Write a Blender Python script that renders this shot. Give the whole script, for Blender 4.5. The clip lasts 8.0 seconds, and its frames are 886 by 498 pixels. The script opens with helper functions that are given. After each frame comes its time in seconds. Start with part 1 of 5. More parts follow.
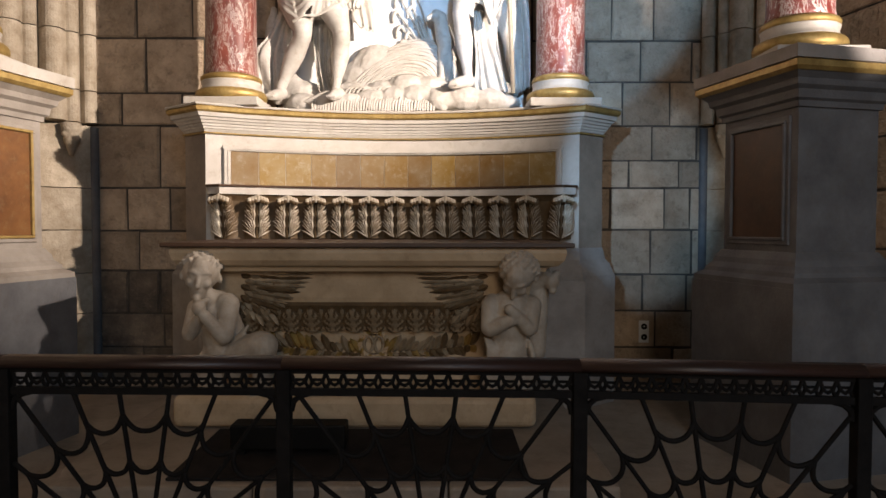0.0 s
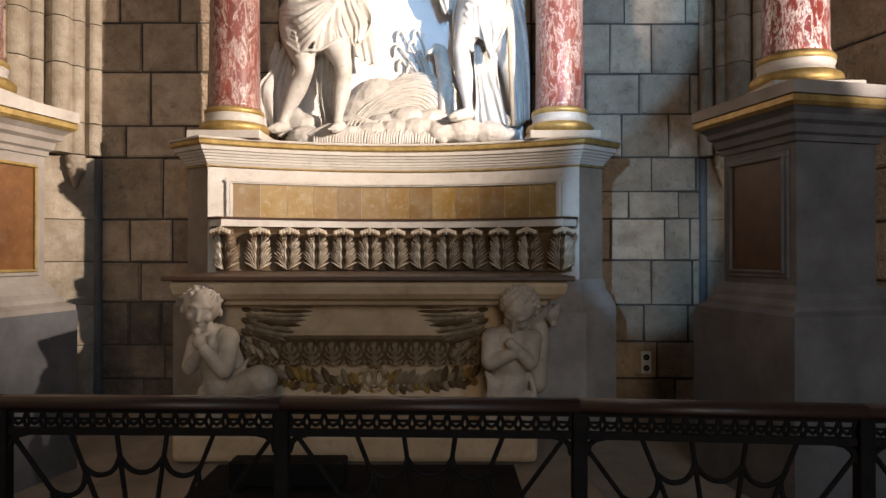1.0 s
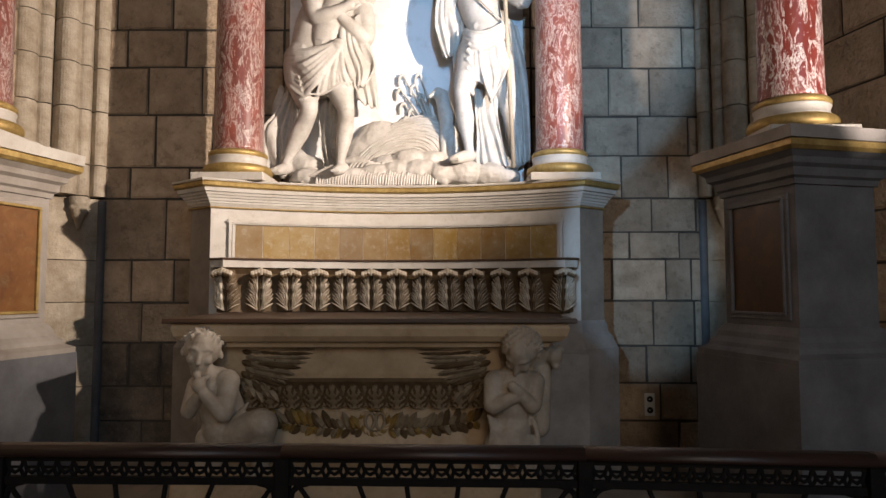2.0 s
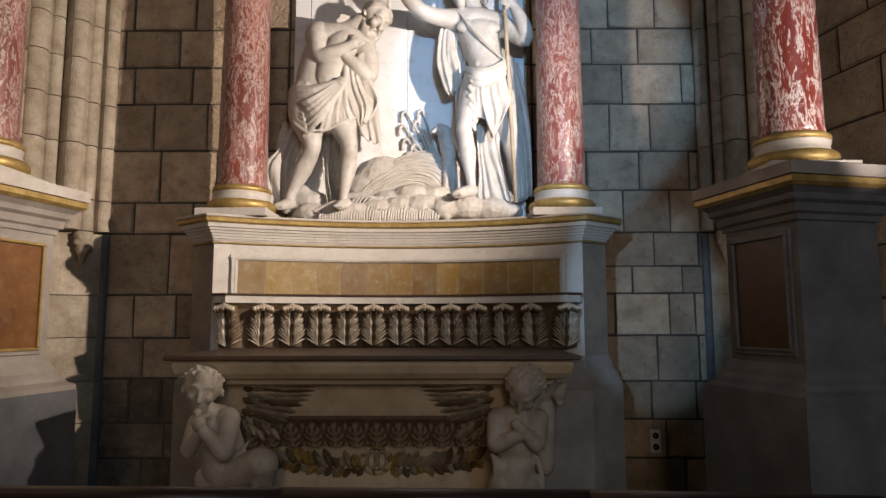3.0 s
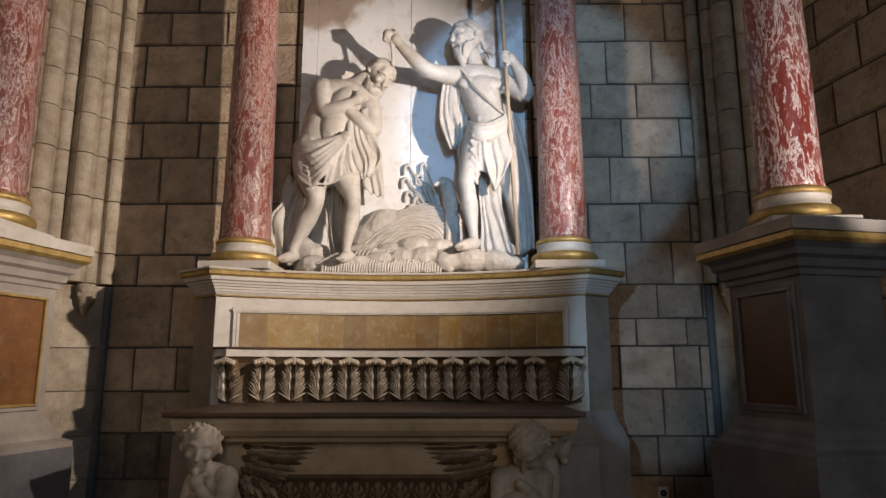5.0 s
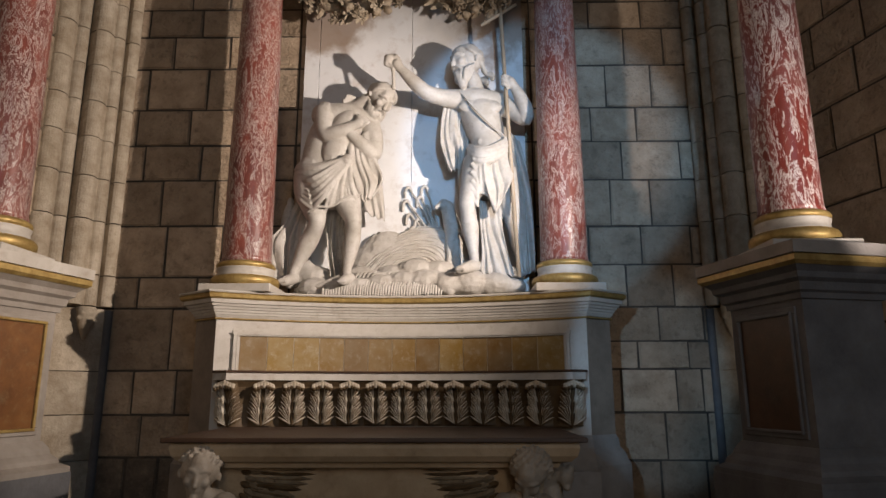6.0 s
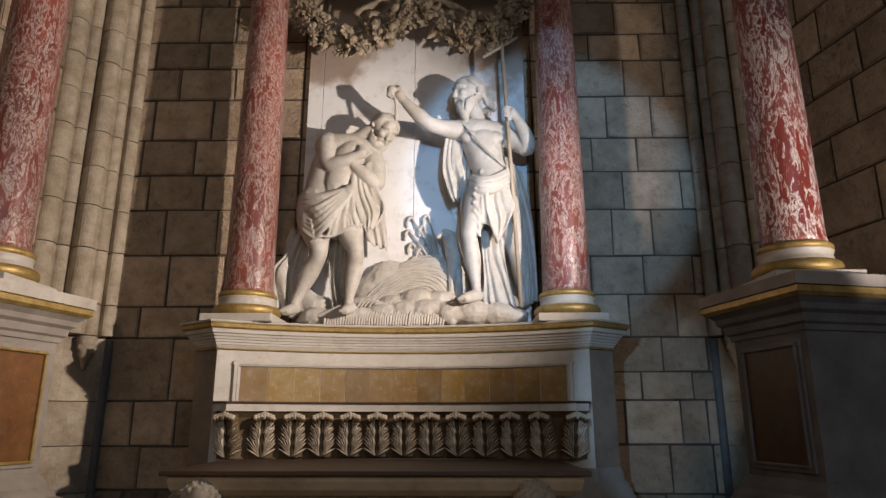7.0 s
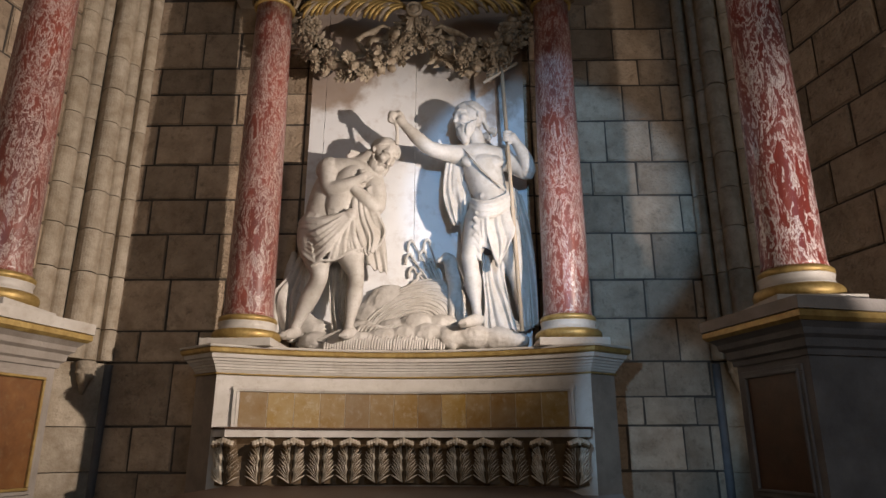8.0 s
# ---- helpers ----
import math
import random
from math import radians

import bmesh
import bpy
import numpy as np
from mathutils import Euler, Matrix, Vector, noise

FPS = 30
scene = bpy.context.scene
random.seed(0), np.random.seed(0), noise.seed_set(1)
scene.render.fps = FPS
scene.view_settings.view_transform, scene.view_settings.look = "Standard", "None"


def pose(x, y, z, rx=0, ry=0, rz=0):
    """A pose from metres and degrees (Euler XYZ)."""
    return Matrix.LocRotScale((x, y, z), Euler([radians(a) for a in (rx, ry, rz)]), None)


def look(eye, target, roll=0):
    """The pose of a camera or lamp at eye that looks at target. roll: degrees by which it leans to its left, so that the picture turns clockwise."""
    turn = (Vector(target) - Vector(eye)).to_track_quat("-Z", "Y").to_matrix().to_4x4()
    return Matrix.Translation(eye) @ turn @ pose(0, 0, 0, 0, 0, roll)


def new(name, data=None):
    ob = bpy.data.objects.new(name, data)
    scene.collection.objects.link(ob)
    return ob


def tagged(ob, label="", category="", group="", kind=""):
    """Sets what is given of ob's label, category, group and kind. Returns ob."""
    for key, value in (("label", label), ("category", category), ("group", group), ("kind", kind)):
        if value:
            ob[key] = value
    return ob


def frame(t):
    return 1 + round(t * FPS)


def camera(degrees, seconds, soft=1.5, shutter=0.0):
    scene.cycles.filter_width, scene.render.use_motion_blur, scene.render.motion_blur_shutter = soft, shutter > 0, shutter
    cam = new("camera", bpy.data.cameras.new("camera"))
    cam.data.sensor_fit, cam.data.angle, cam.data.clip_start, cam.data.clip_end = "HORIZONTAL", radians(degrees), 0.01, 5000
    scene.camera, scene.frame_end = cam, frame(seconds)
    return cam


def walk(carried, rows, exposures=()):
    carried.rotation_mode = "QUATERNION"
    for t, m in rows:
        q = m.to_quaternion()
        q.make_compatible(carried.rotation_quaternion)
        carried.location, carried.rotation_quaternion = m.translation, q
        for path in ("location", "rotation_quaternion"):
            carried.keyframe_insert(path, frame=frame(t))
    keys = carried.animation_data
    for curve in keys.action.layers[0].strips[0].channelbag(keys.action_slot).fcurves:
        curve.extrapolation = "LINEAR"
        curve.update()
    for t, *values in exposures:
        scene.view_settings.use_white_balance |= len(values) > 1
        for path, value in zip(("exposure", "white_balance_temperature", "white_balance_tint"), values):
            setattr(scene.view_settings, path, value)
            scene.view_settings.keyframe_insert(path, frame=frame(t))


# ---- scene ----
cam = camera(68.4, 8.0)
PATH = [
    (0, (-0.007, -0.245, 1.242), (-0.001, 1.754, 1.176), 0.1),
    (0.5, (0.0, -0.247, 1.262), (0.002, 1.752, 1.224), 0.0),
    (1, (0.002, -0.251, 1.277), (0.001, 1.749, 1.29), -0.0),
    (1.5, (-0.002, -0.253, 1.289), (-0.004, 1.745, 1.366), -0.0),
    (1.7, (-0.005, -0.256, 1.292), (-0.006, 1.742, 1.39), 0.0),
    (3, (-0.004, -0.257, 1.319), (-0.014, 1.731, 1.543), -0.1),
    (3.5, (-0.002, -0.257, 1.329), (-0.015, 1.726, 1.594), -0.1),
    (4, (-0.001, -0.256, 1.338), (-0.016, 1.721, 1.641), -0.1),
    (4.5, (-0.002, -0.259, 1.345), (-0.019, 1.712, 1.681), -0.1),
    (6, (-0.002, -0.265, 1.37), (-0.022, 1.689, 1.797), -0.1),
    (6.5, (0.0, -0.265, 1.376), (-0.023, 1.681, 1.838), -0.1),
    (7, (-0.002, -0.268, 1.384), (-0.028, 1.666, 1.893), -0.0),
    (7.5, (0.0, -0.264, 1.387), (-0.026, 1.659, 1.935), -0.1),
    (8, (0.006, -0.267, 1.393), (-0.025, 1.648, 1.969), -0.0),
]
walk(cam, [(t, look(eye, target, roll)) for t, eye, target, roll in PATH], [(0.0, 0.74), (1.5, 0.56), (3.0, 0.13), (4.5, -0.08), (8.0, -0.20)])

# ---- light ----
XA = -0.297          # the altar's axis
YW = 4.32            # face of the end wall
world = bpy.data.worlds.new("world")
world.use_nodes = True
scene.world = world
world.node_tree.nodes["Background"].inputs[0].default_value = (0.75, 0.82, 1.0, 1)
world.node_tree.nodes["Background"].inputs[1].default_value = 0.006
scene.view_settings.exposure = 0.0


def spot(name, eye, target, watts, colour, size, blend, radius, narrow=1.0, low=1.0):
    lamp = bpy.data.lights.new(name, "SPOT")
    lamp.energy, lamp.color, lamp.spot_size, lamp.spot_blend, lamp.shadow_soft_size = watts, colour, radians(size), blend, radius
    ob = new(name, lamp)
    ob.matrix_world = look(eye, target) @ Matrix.Diagonal((narrow, low, 1.0, 1.0))
    return ob


def area(name, eye, target, watts, colour, w, h):
    lamp = bpy.data.lights.new(name, "AREA")
    lamp.shape, lamp.size, lamp.size_y, lamp.energy, lamp.color = "RECTANGLE", w, h, watts, colour
    ob = new(name, lamp)
    ob.matrix_world = look(eye, target)
    return ob


def aim(eye, azimuth, elevation):
    a, e = radians(azimuth), radians(elevation)
    return Vector(eye) + Vector((math.cos(a) * math.cos(e), math.sin(a) * math.cos(e), math.sin(e)))


WARM, COOL = (1.65, 1.92, 2.55), (0.72, -1.3, 2.6)
spot("warm_spot", WARM, aim(WARM, 155, 5), 700, (1.0, 0.84, 0.73), 101, 0.8, 0.03, 1.0, 0.72)
spot("column_spot", (2.30, 1.45, 1.62), (1.76, 2.72, 2.52), 170, (1.0, 0.86, 0.78), 44, 0.8, 0.03, 0.5)
spot("cool_spot", COOL, (0.72, 4.32, 3.05), 640, (0.27, 0.58, 1.0), 23.5, 0.25, 0.04)
spot("cool_spot", (-0.9, -1.3, 2.2), (1.40, 4.32, 1.45), 430, (0.36, 0.64, 1.0), 15.5, 0.5, 0.04, 0.62)
spot("lamp_behind_pedestal", (1.84, 3.72, 1.5), (1.55, 4.32, 1.75), 1.1, (1.0, 0.82, 0.64), 120, 0.6, 0.02)
# two unseen area lamps added as warm and cool fill from the nave
area("nave_fill_light", (0.4, -5.7, 3.4), (-0.6, 3.5, 1.0), 82, (1.0, 0.80, 0.62), 1.4, 2.6)
area("nave_fill_light", (2.8, -5.7, 4.2), (1.7, 3.3, 0.8), 60, (0.36, 0.66, 1.0), 1.8, 3.0)


# ---- materials ----
def nodes_of(name):
    m = bpy.data.materials.new(name)
    m.use_nodes = True
    return m, m.node_tree.nodes, m.node_tree.links, m.node_tree.nodes["Principled BSDF"]


def surface(name, low, high, scale=6.0, rough=0.7, metal=0.0, bump=0.25, grain=90.0, spots=None, spot_amount=0.4, spread=0.0, stretch=(1, 1, 1), relief=0.004, hue=0.0):
    """A worn surface: two colours mixed by broad noise, fine grain in the relief, stains of a third colour, a spread of tone from piece to piece."""
    m, n, l, p = nodes_of(name)
    tc, mp = n.new("ShaderNodeTexCoord"), n.new("ShaderNodeMapping")
    mp.inputs["Scale"].default_value = stretch
    l.new(tc.outputs["Object"], mp.inputs[0])
    vec = mp.outputs[0]
    if spread:
        oi, comb, add = n.new("ShaderNodeObjectInfo"), n.new("ShaderNodeCombineXYZ"), n.new("ShaderNodeVectorMath")
        mul = n.new("ShaderNodeMath")
        mul.operation = "MULTIPLY"
        mul.inputs[1].default_value = 37.0
        l.new(oi.outputs["Random"], mul.inputs[0])
        for k in range(3):
            l.new(mul.outputs[0], comb.inputs[k])
        l.new(vec, add.inputs[0])
        l.new(comb.outputs[0], add.inputs[1])
        vec = add.outputs[0]
    broad, fine = n.new("ShaderNodeTexNoise"), n.new("ShaderNodeTexNoise")
    broad.inputs["Scale"].default_value, broad.inputs["Detail"].default_value, broad.inputs["Roughness"].default_value = scale, 8, 0.65
    fine.inputs["Scale"].default_value, fine.inputs["Detail"].default_value = grain, 4
    l.new(vec, broad.inputs["Vector"])
    l.new(vec, fine.inputs["Vector"])
    ramp = n.new("ShaderNodeValToRGB")
    ramp.color_ramp.elements[0].position, ramp.color_ramp.elements[1].position = 0.32, 0.68
    ramp.color_ramp.elements[0].color, ramp.color_ramp.elements[1].color = (*low, 1), (*high, 1)
    l.new(broad.outputs[0], ramp.inputs[0])
    colour = ramp.outputs[0]
    if spots:
        st, sr, mix = n.new("ShaderNodeTexNoise"), n.new("ShaderNodeValToRGB"), n.new("ShaderNodeMix")
        st.inputs["Scale"].default_value, st.inputs["Detail"].default_value, st.inputs["Roughness"].default_value = scale * 2.7, 10, 0.75
        sr.color_ramp.elements[0].position, sr.color_ramp.elements[1].position = 0.52, 0.72
        sr.color_ramp.elements[1].color = (spot_amount, spot_amount, spot_amount, 1)
        sr.color_ramp.elements[0].color = (0, 0, 0, 1)
        l.new(vec, st.inputs["Vector"])
        l.new(st.outputs[0], sr.inputs[0])
        mix.data_type = "RGBA"
        l.new(sr.outputs[0], mix.inputs[0])
        l.new(colour, mix.inputs[6])
        mix.inputs[7].default_value = (*spots, 1)
        colour = mix.outputs[2]
    if spread:
        hs, mr = n.new("ShaderNodeHueSaturation"), n.new("ShaderNodeMapRange")
        mr.inputs[3].default_value, mr.inputs[4].default_value = 1 - spread, 1 + spread
        l.new(oi.outputs["Random"], mr.inputs[0])
        l.new(mr.outputs[0], hs.inputs["Value"])
        if hue:
            hr = n.new("ShaderNodeMapRange")
            hr.inputs[3].default_value, hr.inputs[4].default_value = 0.5 + hue, 0.5 - hue
            l.new(oi.outputs["Random"], hr.inputs[0])
            l.new(hr.outputs[0], hs.inputs["Hue"])
        l.new(colour, hs.inputs["Color"])
        colour = hs.outputs[0]
    l.new(colour, p.inputs["Base Color"])
    p.inputs["Metallic"].default_value = metal
    rr = n.new("ShaderNodeMapRange")
    rr.inputs[3].default_value, rr.inputs[4].default_value = max(0.05, rough - 0.12), min(1, rough + 0.12)
    l.new(fine.outputs[0], rr.inputs[0])
    l.new(rr.outputs[0], p.inputs["Roughness"])
    both, b = n.new("ShaderNodeMath"), n.new("ShaderNodeBump")
    both.operation = "ADD"
    l.new(broad.outputs[0], both.inputs[0])
    l.new(fine.outputs[0], both.inputs[1])
    b.inputs["Strength"].default_value, b.inputs["Distance"].default_value = bump, relief
    l.new(both.outputs[0], b.inputs["Height"])
    l.new(b.outputs[0], p.inputs["Normal"])
    return m


def veined(name, base, dark, vein, scale, rough=0.3, amount=0.5):
    """Polished veined marble: mottled red ground with pale ragged veins."""
    m, n, l, p = nodes_of(name)
    tc, mp = n.new("ShaderNodeTexCoord"), n.new("ShaderNodeMapping")
    mp.inputs["Rotation"].default_value = (0.25, 0.45, 0.3)
    mp.inputs["Scale"].default_value = (1.5, 1.5, 0.5)
    l.new(tc.outputs["Object"], mp.inputs[0])
    warp, off, sub = n.new("ShaderNodeTexNoise"), n.new("ShaderNodeVectorMath"), n.new("ShaderNodeVectorMath")
    warp.inputs["Scale"].default_value, warp.inputs["Detail"].default_value = scale * 1.2, 6
    l.new(mp.outputs[0], warp.inputs["Vector"])
    sub.operation, off.operation = "SCALE", "ADD"
    sub.inputs["Scale"].default_value = 0.28
    l.new(warp.outputs["Color"], sub.inputs[0])
    l.new(mp.outputs[0], off.inputs[0])
    l.new(sub.outputs[0], off.inputs[1])
    field, patch, fine = n.new("ShaderNodeTexNoise"), n.new("ShaderNodeTexNoise"), n.new("ShaderNodeTexNoise")
    for node, s, d in ((field, scale, 9), (patch, scale * 0.55, 4), (fine, scale * 4, 8)):
        node.inputs["Scale"].default_value, node.inputs["Detail"].default_value, node.inputs["Roughness"].default_value = s, d, 0.72
        l.new(off.outputs[0], node.inputs["Vector"])
    ground = n.new("ShaderNodeValToRGB")
    ground.color_ramp.elements[0].position, ground.color_ramp.elements[1].position = 0.35, 0.65
    ground.color_ramp.elements[0].color, ground.color_ramp.elements[1].color = (*dark, 1), (*base, 1)
    l.new(patch.outputs[0], ground.inputs[0])
    line, dist = n.new("ShaderNodeValToRGB"), n.new("ShaderNodeMath")
    dist.operation = "ADD"
    l.new(field.outputs[0], dist.inputs[0])
    half = n.new("ShaderNodeMath")
    half.operation = "MULTIPLY_ADD"
    half.inputs[1].default_value, half.inputs[2].default_value = 0.35, -0.175
    l.new(fine.outputs[0], half.inputs[0])
    l.new(half.outputs[0], dist.inputs[1])
    e = line.color_ramp.elements
    e[0].position, e[0].color = 0.455, (0, 0, 0, 1)
    e[1].position, e[1].color = 0.475, (amount, amount, amount, 1)
    for pos, v in ((0.50, amount * 0.8), (0.515, amount * 0.08), (0.60, 0.0), (0.625, amount), (0.66, amount * 0.5), (0.68, 0.05)):
        x = e.new(pos)
        x.color = (v, v, v, 1)
    l.new(dist.outputs[0], line.inputs[0])
    mix = n.new("ShaderNodeMix")
    mix.data_type = "RGBA"
    l.new(line.outputs[0], mix.inputs[0])
    l.new(ground.outputs[0], mix.inputs[6])
    mix.inputs[7].default_value = (*vein, 1)
    l.new(mix.outputs[2], p.inputs["Base Color"])
    p.inputs["Roughness"].default_value = rough
    b = n.new("ShaderNodeBump")
    b.inputs["Strength"].default_value, b.inputs["Distance"].default_value = 0.15, 0.002
    l.new(fine.outputs[0], b.inputs["Height"])
    l.new(b.outputs[0], p.inputs["Normal"])
    return m


ASHLAR = surface("ashlar", (0.25, 0.185, 0.125), (0.43, 0.335, 0.24), 5, 0.85, 0, 1.0, 45, (0.11, 0.082, 0.055), 0.75, 0.30, relief=0.018)
DARKASHLAR = surface("dark_mottled_ashlar", (0.055, 0.045, 0.036), (0.16, 0.125, 0.09), 7, 0.8, 0, 0.8, 60, (0.30, 0.24, 0.17), 0.5, 0.25, relief=0.009)
MORTAR = surface("mortar", (0.035, 0.028, 0.022), (0.085, 0.07, 0.055), 12, 0.95, 0, 0.5, 80)
SHAFTSTONE = surface("pier_stone", (0.32, 0.255, 0.175), (0.54, 0.465, 0.36), 7, 0.85, 0, 0.9, 70, (0.20, 0.145, 0.09), 0.55, 0.14, relief=0.006)
WHITE = surface("white_marble", (0.39, 0.35, 0.30), (0.50, 0.47, 0.42), 5, 0.5, 0, 0.2, 120, (0.25, 0.195, 0.13), 0.5)
STATUE = surface("statue_marble", (0.37, 0.34, 0.295), (0.50, 0.475, 0.44), 9, 0.55, 0, 0.35, 110, (0.22, 0.175, 0.125), 0.5, relief=0.005)
CHILD = surface("pale_carved_stone", (0.27, 0.225, 0.175), (0.44, 0.385, 0.315), 9, 0.6, 0, 0.15, 120, (0.26, 0.17, 0.09), 0.5)
# grey stone toned down so that its colour carries the right pedestal's shade
SHADEDSTONE = surface("shaded_grey_stone", (0.072, 0.072, 0.076), (0.135, 0.135, 0.14), 5, 0.7, 0, 0.5, 70, (0.10, 0.085, 0.07), 0.5)
PLINTH = surface("worn_grey_plinth", (0.185, 0.165, 0.15), (0.30, 0.275, 0.25), 4, 0.75, 0, 0.5, 70, (0.17, 0.14, 0.12), 0.6)
TOMB = surface("tomb_stone", (0.38, 0.275, 0.165), (0.55, 0.42, 0.275), 4, 0.65, 0, 0.3, 90, (0.18, 0.115, 0.06), 0.5)
GOLD = surface("worn_gilding", (0.26, 0.165, 0.05), (0.50, 0.36, 0.13), 14, 0.48, 0.5, 0.25, 120, (0.16, 0.09, 0.03), 0.55)
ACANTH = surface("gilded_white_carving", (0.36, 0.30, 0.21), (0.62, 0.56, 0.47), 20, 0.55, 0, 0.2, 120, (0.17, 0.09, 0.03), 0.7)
# carving's brown, which also colours in shade between and under the acanthus fingers
RELIEF = surface("brown_shaded_carving", (0.065, 0.038, 0.016), (0.15, 0.10, 0.052), 12, 0.55, 0, 0.3, 120, (0.20, 0.12, 0.04), 0.5)
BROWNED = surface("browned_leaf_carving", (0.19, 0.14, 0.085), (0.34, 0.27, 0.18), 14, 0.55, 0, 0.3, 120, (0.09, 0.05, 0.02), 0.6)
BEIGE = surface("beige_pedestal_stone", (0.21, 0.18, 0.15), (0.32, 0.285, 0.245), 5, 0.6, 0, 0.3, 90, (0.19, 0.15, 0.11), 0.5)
FLANK = surface("tan_flank_stone", (0.165, 0.13, 0.10), (0.27, 0.22, 0.17), 4, 0.75, 0, 0.4, 80, (0.12, 0.09, 0.065), 0.5)
GARLAND = surface("garland_carving", (0.13, 0.092, 0.055), (0.40, 0.335, 0.245), 16, 0.6, 0, 0.3, 100, (0.12, 0.06, 0.022), 0.7)
WOOD = surface("brown_wood", (0.035, 0.018, 0.010), (0.075, 0.038, 0.02), 8, 0.5, 0, 0.2, 90, stretch=(0.3, 4, 4))
HANDRAIL = surface("dark_handrail_wood", (0.012, 0.006, 0.005), (0.032, 0.014, 0.011), 8, 0.45, 0, 0.2, 90, stretch=(0.3, 4, 4))
IRON = surface("black_iron", (0.003, 0.003, 0.003), (0.009, 0.008, 0.008), 20, 0.75, 0, 0.2, 150)
FLOORSTONE = surface("floor_stone", (0.20, 0.165, 0.13), (0.33, 0.275, 0.22), 3, 0.6, 0, 0.4, 60, (0.10, 0.08, 0.06), 0.5, 0.10)
SLAB = surface("painted_panel", (0.64, 0.645, 0.65), (0.74, 0.745, 0.75), 2.0, 0.75, 0, 0.15, 60, (0.30, 0.21, 0.14), 0.5)


def brown_sky(m):
    """The panel's painted upper part: umber, with a pale cloud rising into it."""
    n, l = m.node_tree.nodes, m.node_tree.links
    p = n["Principled BSDF"]
    old = p.inputs["Base Color"].links[0].from_socket
    tc, sep, noise = n.new("ShaderNodeTexCoord"), n.new("ShaderNodeSeparateXYZ"), n.new("ShaderNodeTexNoise")
    l.new(tc.outputs["Object"], sep.inputs[0])
    l.new(tc.outputs["Object"], noise.inputs["Vector"])
    noise.inputs["Scale"].default_value, noise.inputs["Detail"].default_value, noise.inputs["Roughness"].default_value = 3.0, 7, 0.6

    def calc(op, a, b, c=0.0):
        k = n.new("ShaderNodeMath")
        k.operation = op
        for i, v in enumerate((a, b, c)):
            if isinstance(v, float):
                k.inputs[i].default_value = v
            else:
                l.new(v, k.inputs[i])
        return k.outputs[0]

    off = calc("ABSOLUTE", calc("ADD", sep.outputs[0], 0.24), 0.0)
    edge = calc("MAXIMUM", calc("MULTIPLY_ADD", off, -1.1, 0.62), 0.0)
    level = calc("SUBTRACT", calc("MULTIPLY_ADD", noise.outputs[0], 0.75, -0.375), edge)
    high = calc("ADD", sep.outputs[2], level)
    ramp = n.new("ShaderNodeMapRange")
    ramp.interpolation_type = "SMOOTHSTEP"
    ramp.inputs[1].default_value, ramp.inputs[2].default_value, ramp.inputs[4].default_value = 3.80, 3.98, 0.8
    l.new(high, ramp.inputs[0])
    mix = n.new("ShaderNodeMix")
    mix.data_type = "RGBA"
    l.new(ramp.outputs[0], mix.inputs[0])
    l.new(old, mix.inputs[6])
    mix.inputs[7].default_value = (0.26, 0.175, 0.115, 1)
    l.new(mix.outputs[2], p.inputs["Base Color"])


brown_sky(SLAB)
OCHRE = surface("ochre_marble", (0.185, 0.10, 0.018), (0.235, 0.165, 0.08), 8, 0.35, 0, 0.1, 60, (0.36, 0.32, 0.25), 0.6, 0.28, hue=-0.008)
BROWNPANEL = surface("brown_marble", (0.10, 0.038, 0.013), (0.19, 0.085, 0.028), 7, 0.35, 0, 0.1, 60, (0.22, 0.16, 0.08), 0.55)
RUG = surface("dark_mat", (0.012, 0.011, 0.012), (0.025, 0.022, 0.021), 10, 0.95, 0, 0.4, 200)
PLASTIC = surface("grey_plastic", (0.55, 0.57, 0.57), (0.6, 0.62, 0.62), 3, 0.4, 0, 0.02, 60)
BLACK = surface("black_paint", (0.006, 0.006, 0.006), (0.01, 0.01, 0.01), 9, 0.5, 0, 0.05, 90)
# shaded copy of the brown marble, for the right pedestal
SHADEDPANEL = surface("shaded_brown_marble", (0.035, 0.016, 0.009), (0.075, 0.036, 0.016), 7, 0.4, 0, 0.1, 60, (0.09, 0.07, 0.045), 0.5)
REDMARBLE = veined("red_marble", (0.235, 0.062, 0.042), (0.115, 0.034, 0.027), (0.50, 0.43, 0.39), 6.0, 0.33, 0.85)
PALEMARBLE = veined("red_white_marble", (0.27, 0.05, 0.036), (0.13, 0.028, 0.024), (0.74, 0.68, 0.65), 4.2, 0.3, 1.0)
STAFFWOOD = surface("pale_wood", (0.30, 0.235, 0.16), (0.42, 0.34, 0.25), 9, 0.6, 0, 0.2, 90)
for dull in (IRON, RUG, BLACK):
    dull.node_tree.nodes["Principled BSDF"].inputs["Specular IOR Level"].default_value = 0.12


# ---- mesh helpers ----
def part(name, bm, material, parent=None, label="", smooth=False):
    """Links a bmesh as one mesh object under a thing or a part."""
    bmesh.ops.recalc_face_normals(bm, faces=bm.faces)
    me = bpy.data.meshes.new(name)
    bm.to_mesh(me)
    bm.free()
    if smooth:
        me.shade_smooth() if smooth is True else None
    me.materials.append(material)
    ob = new(name, me)
    if parent is not None:
        ob.parent = parent
    if label:
        ob["label"] = label
    return ob


def empty(name, label, category, m=None, group="", kind=""):
    ob = new(name)
    ob.empty_display_size = 0.1
    if m is not None:
        ob.matrix_world = m
    return tagged(ob, label, category, group, kind)


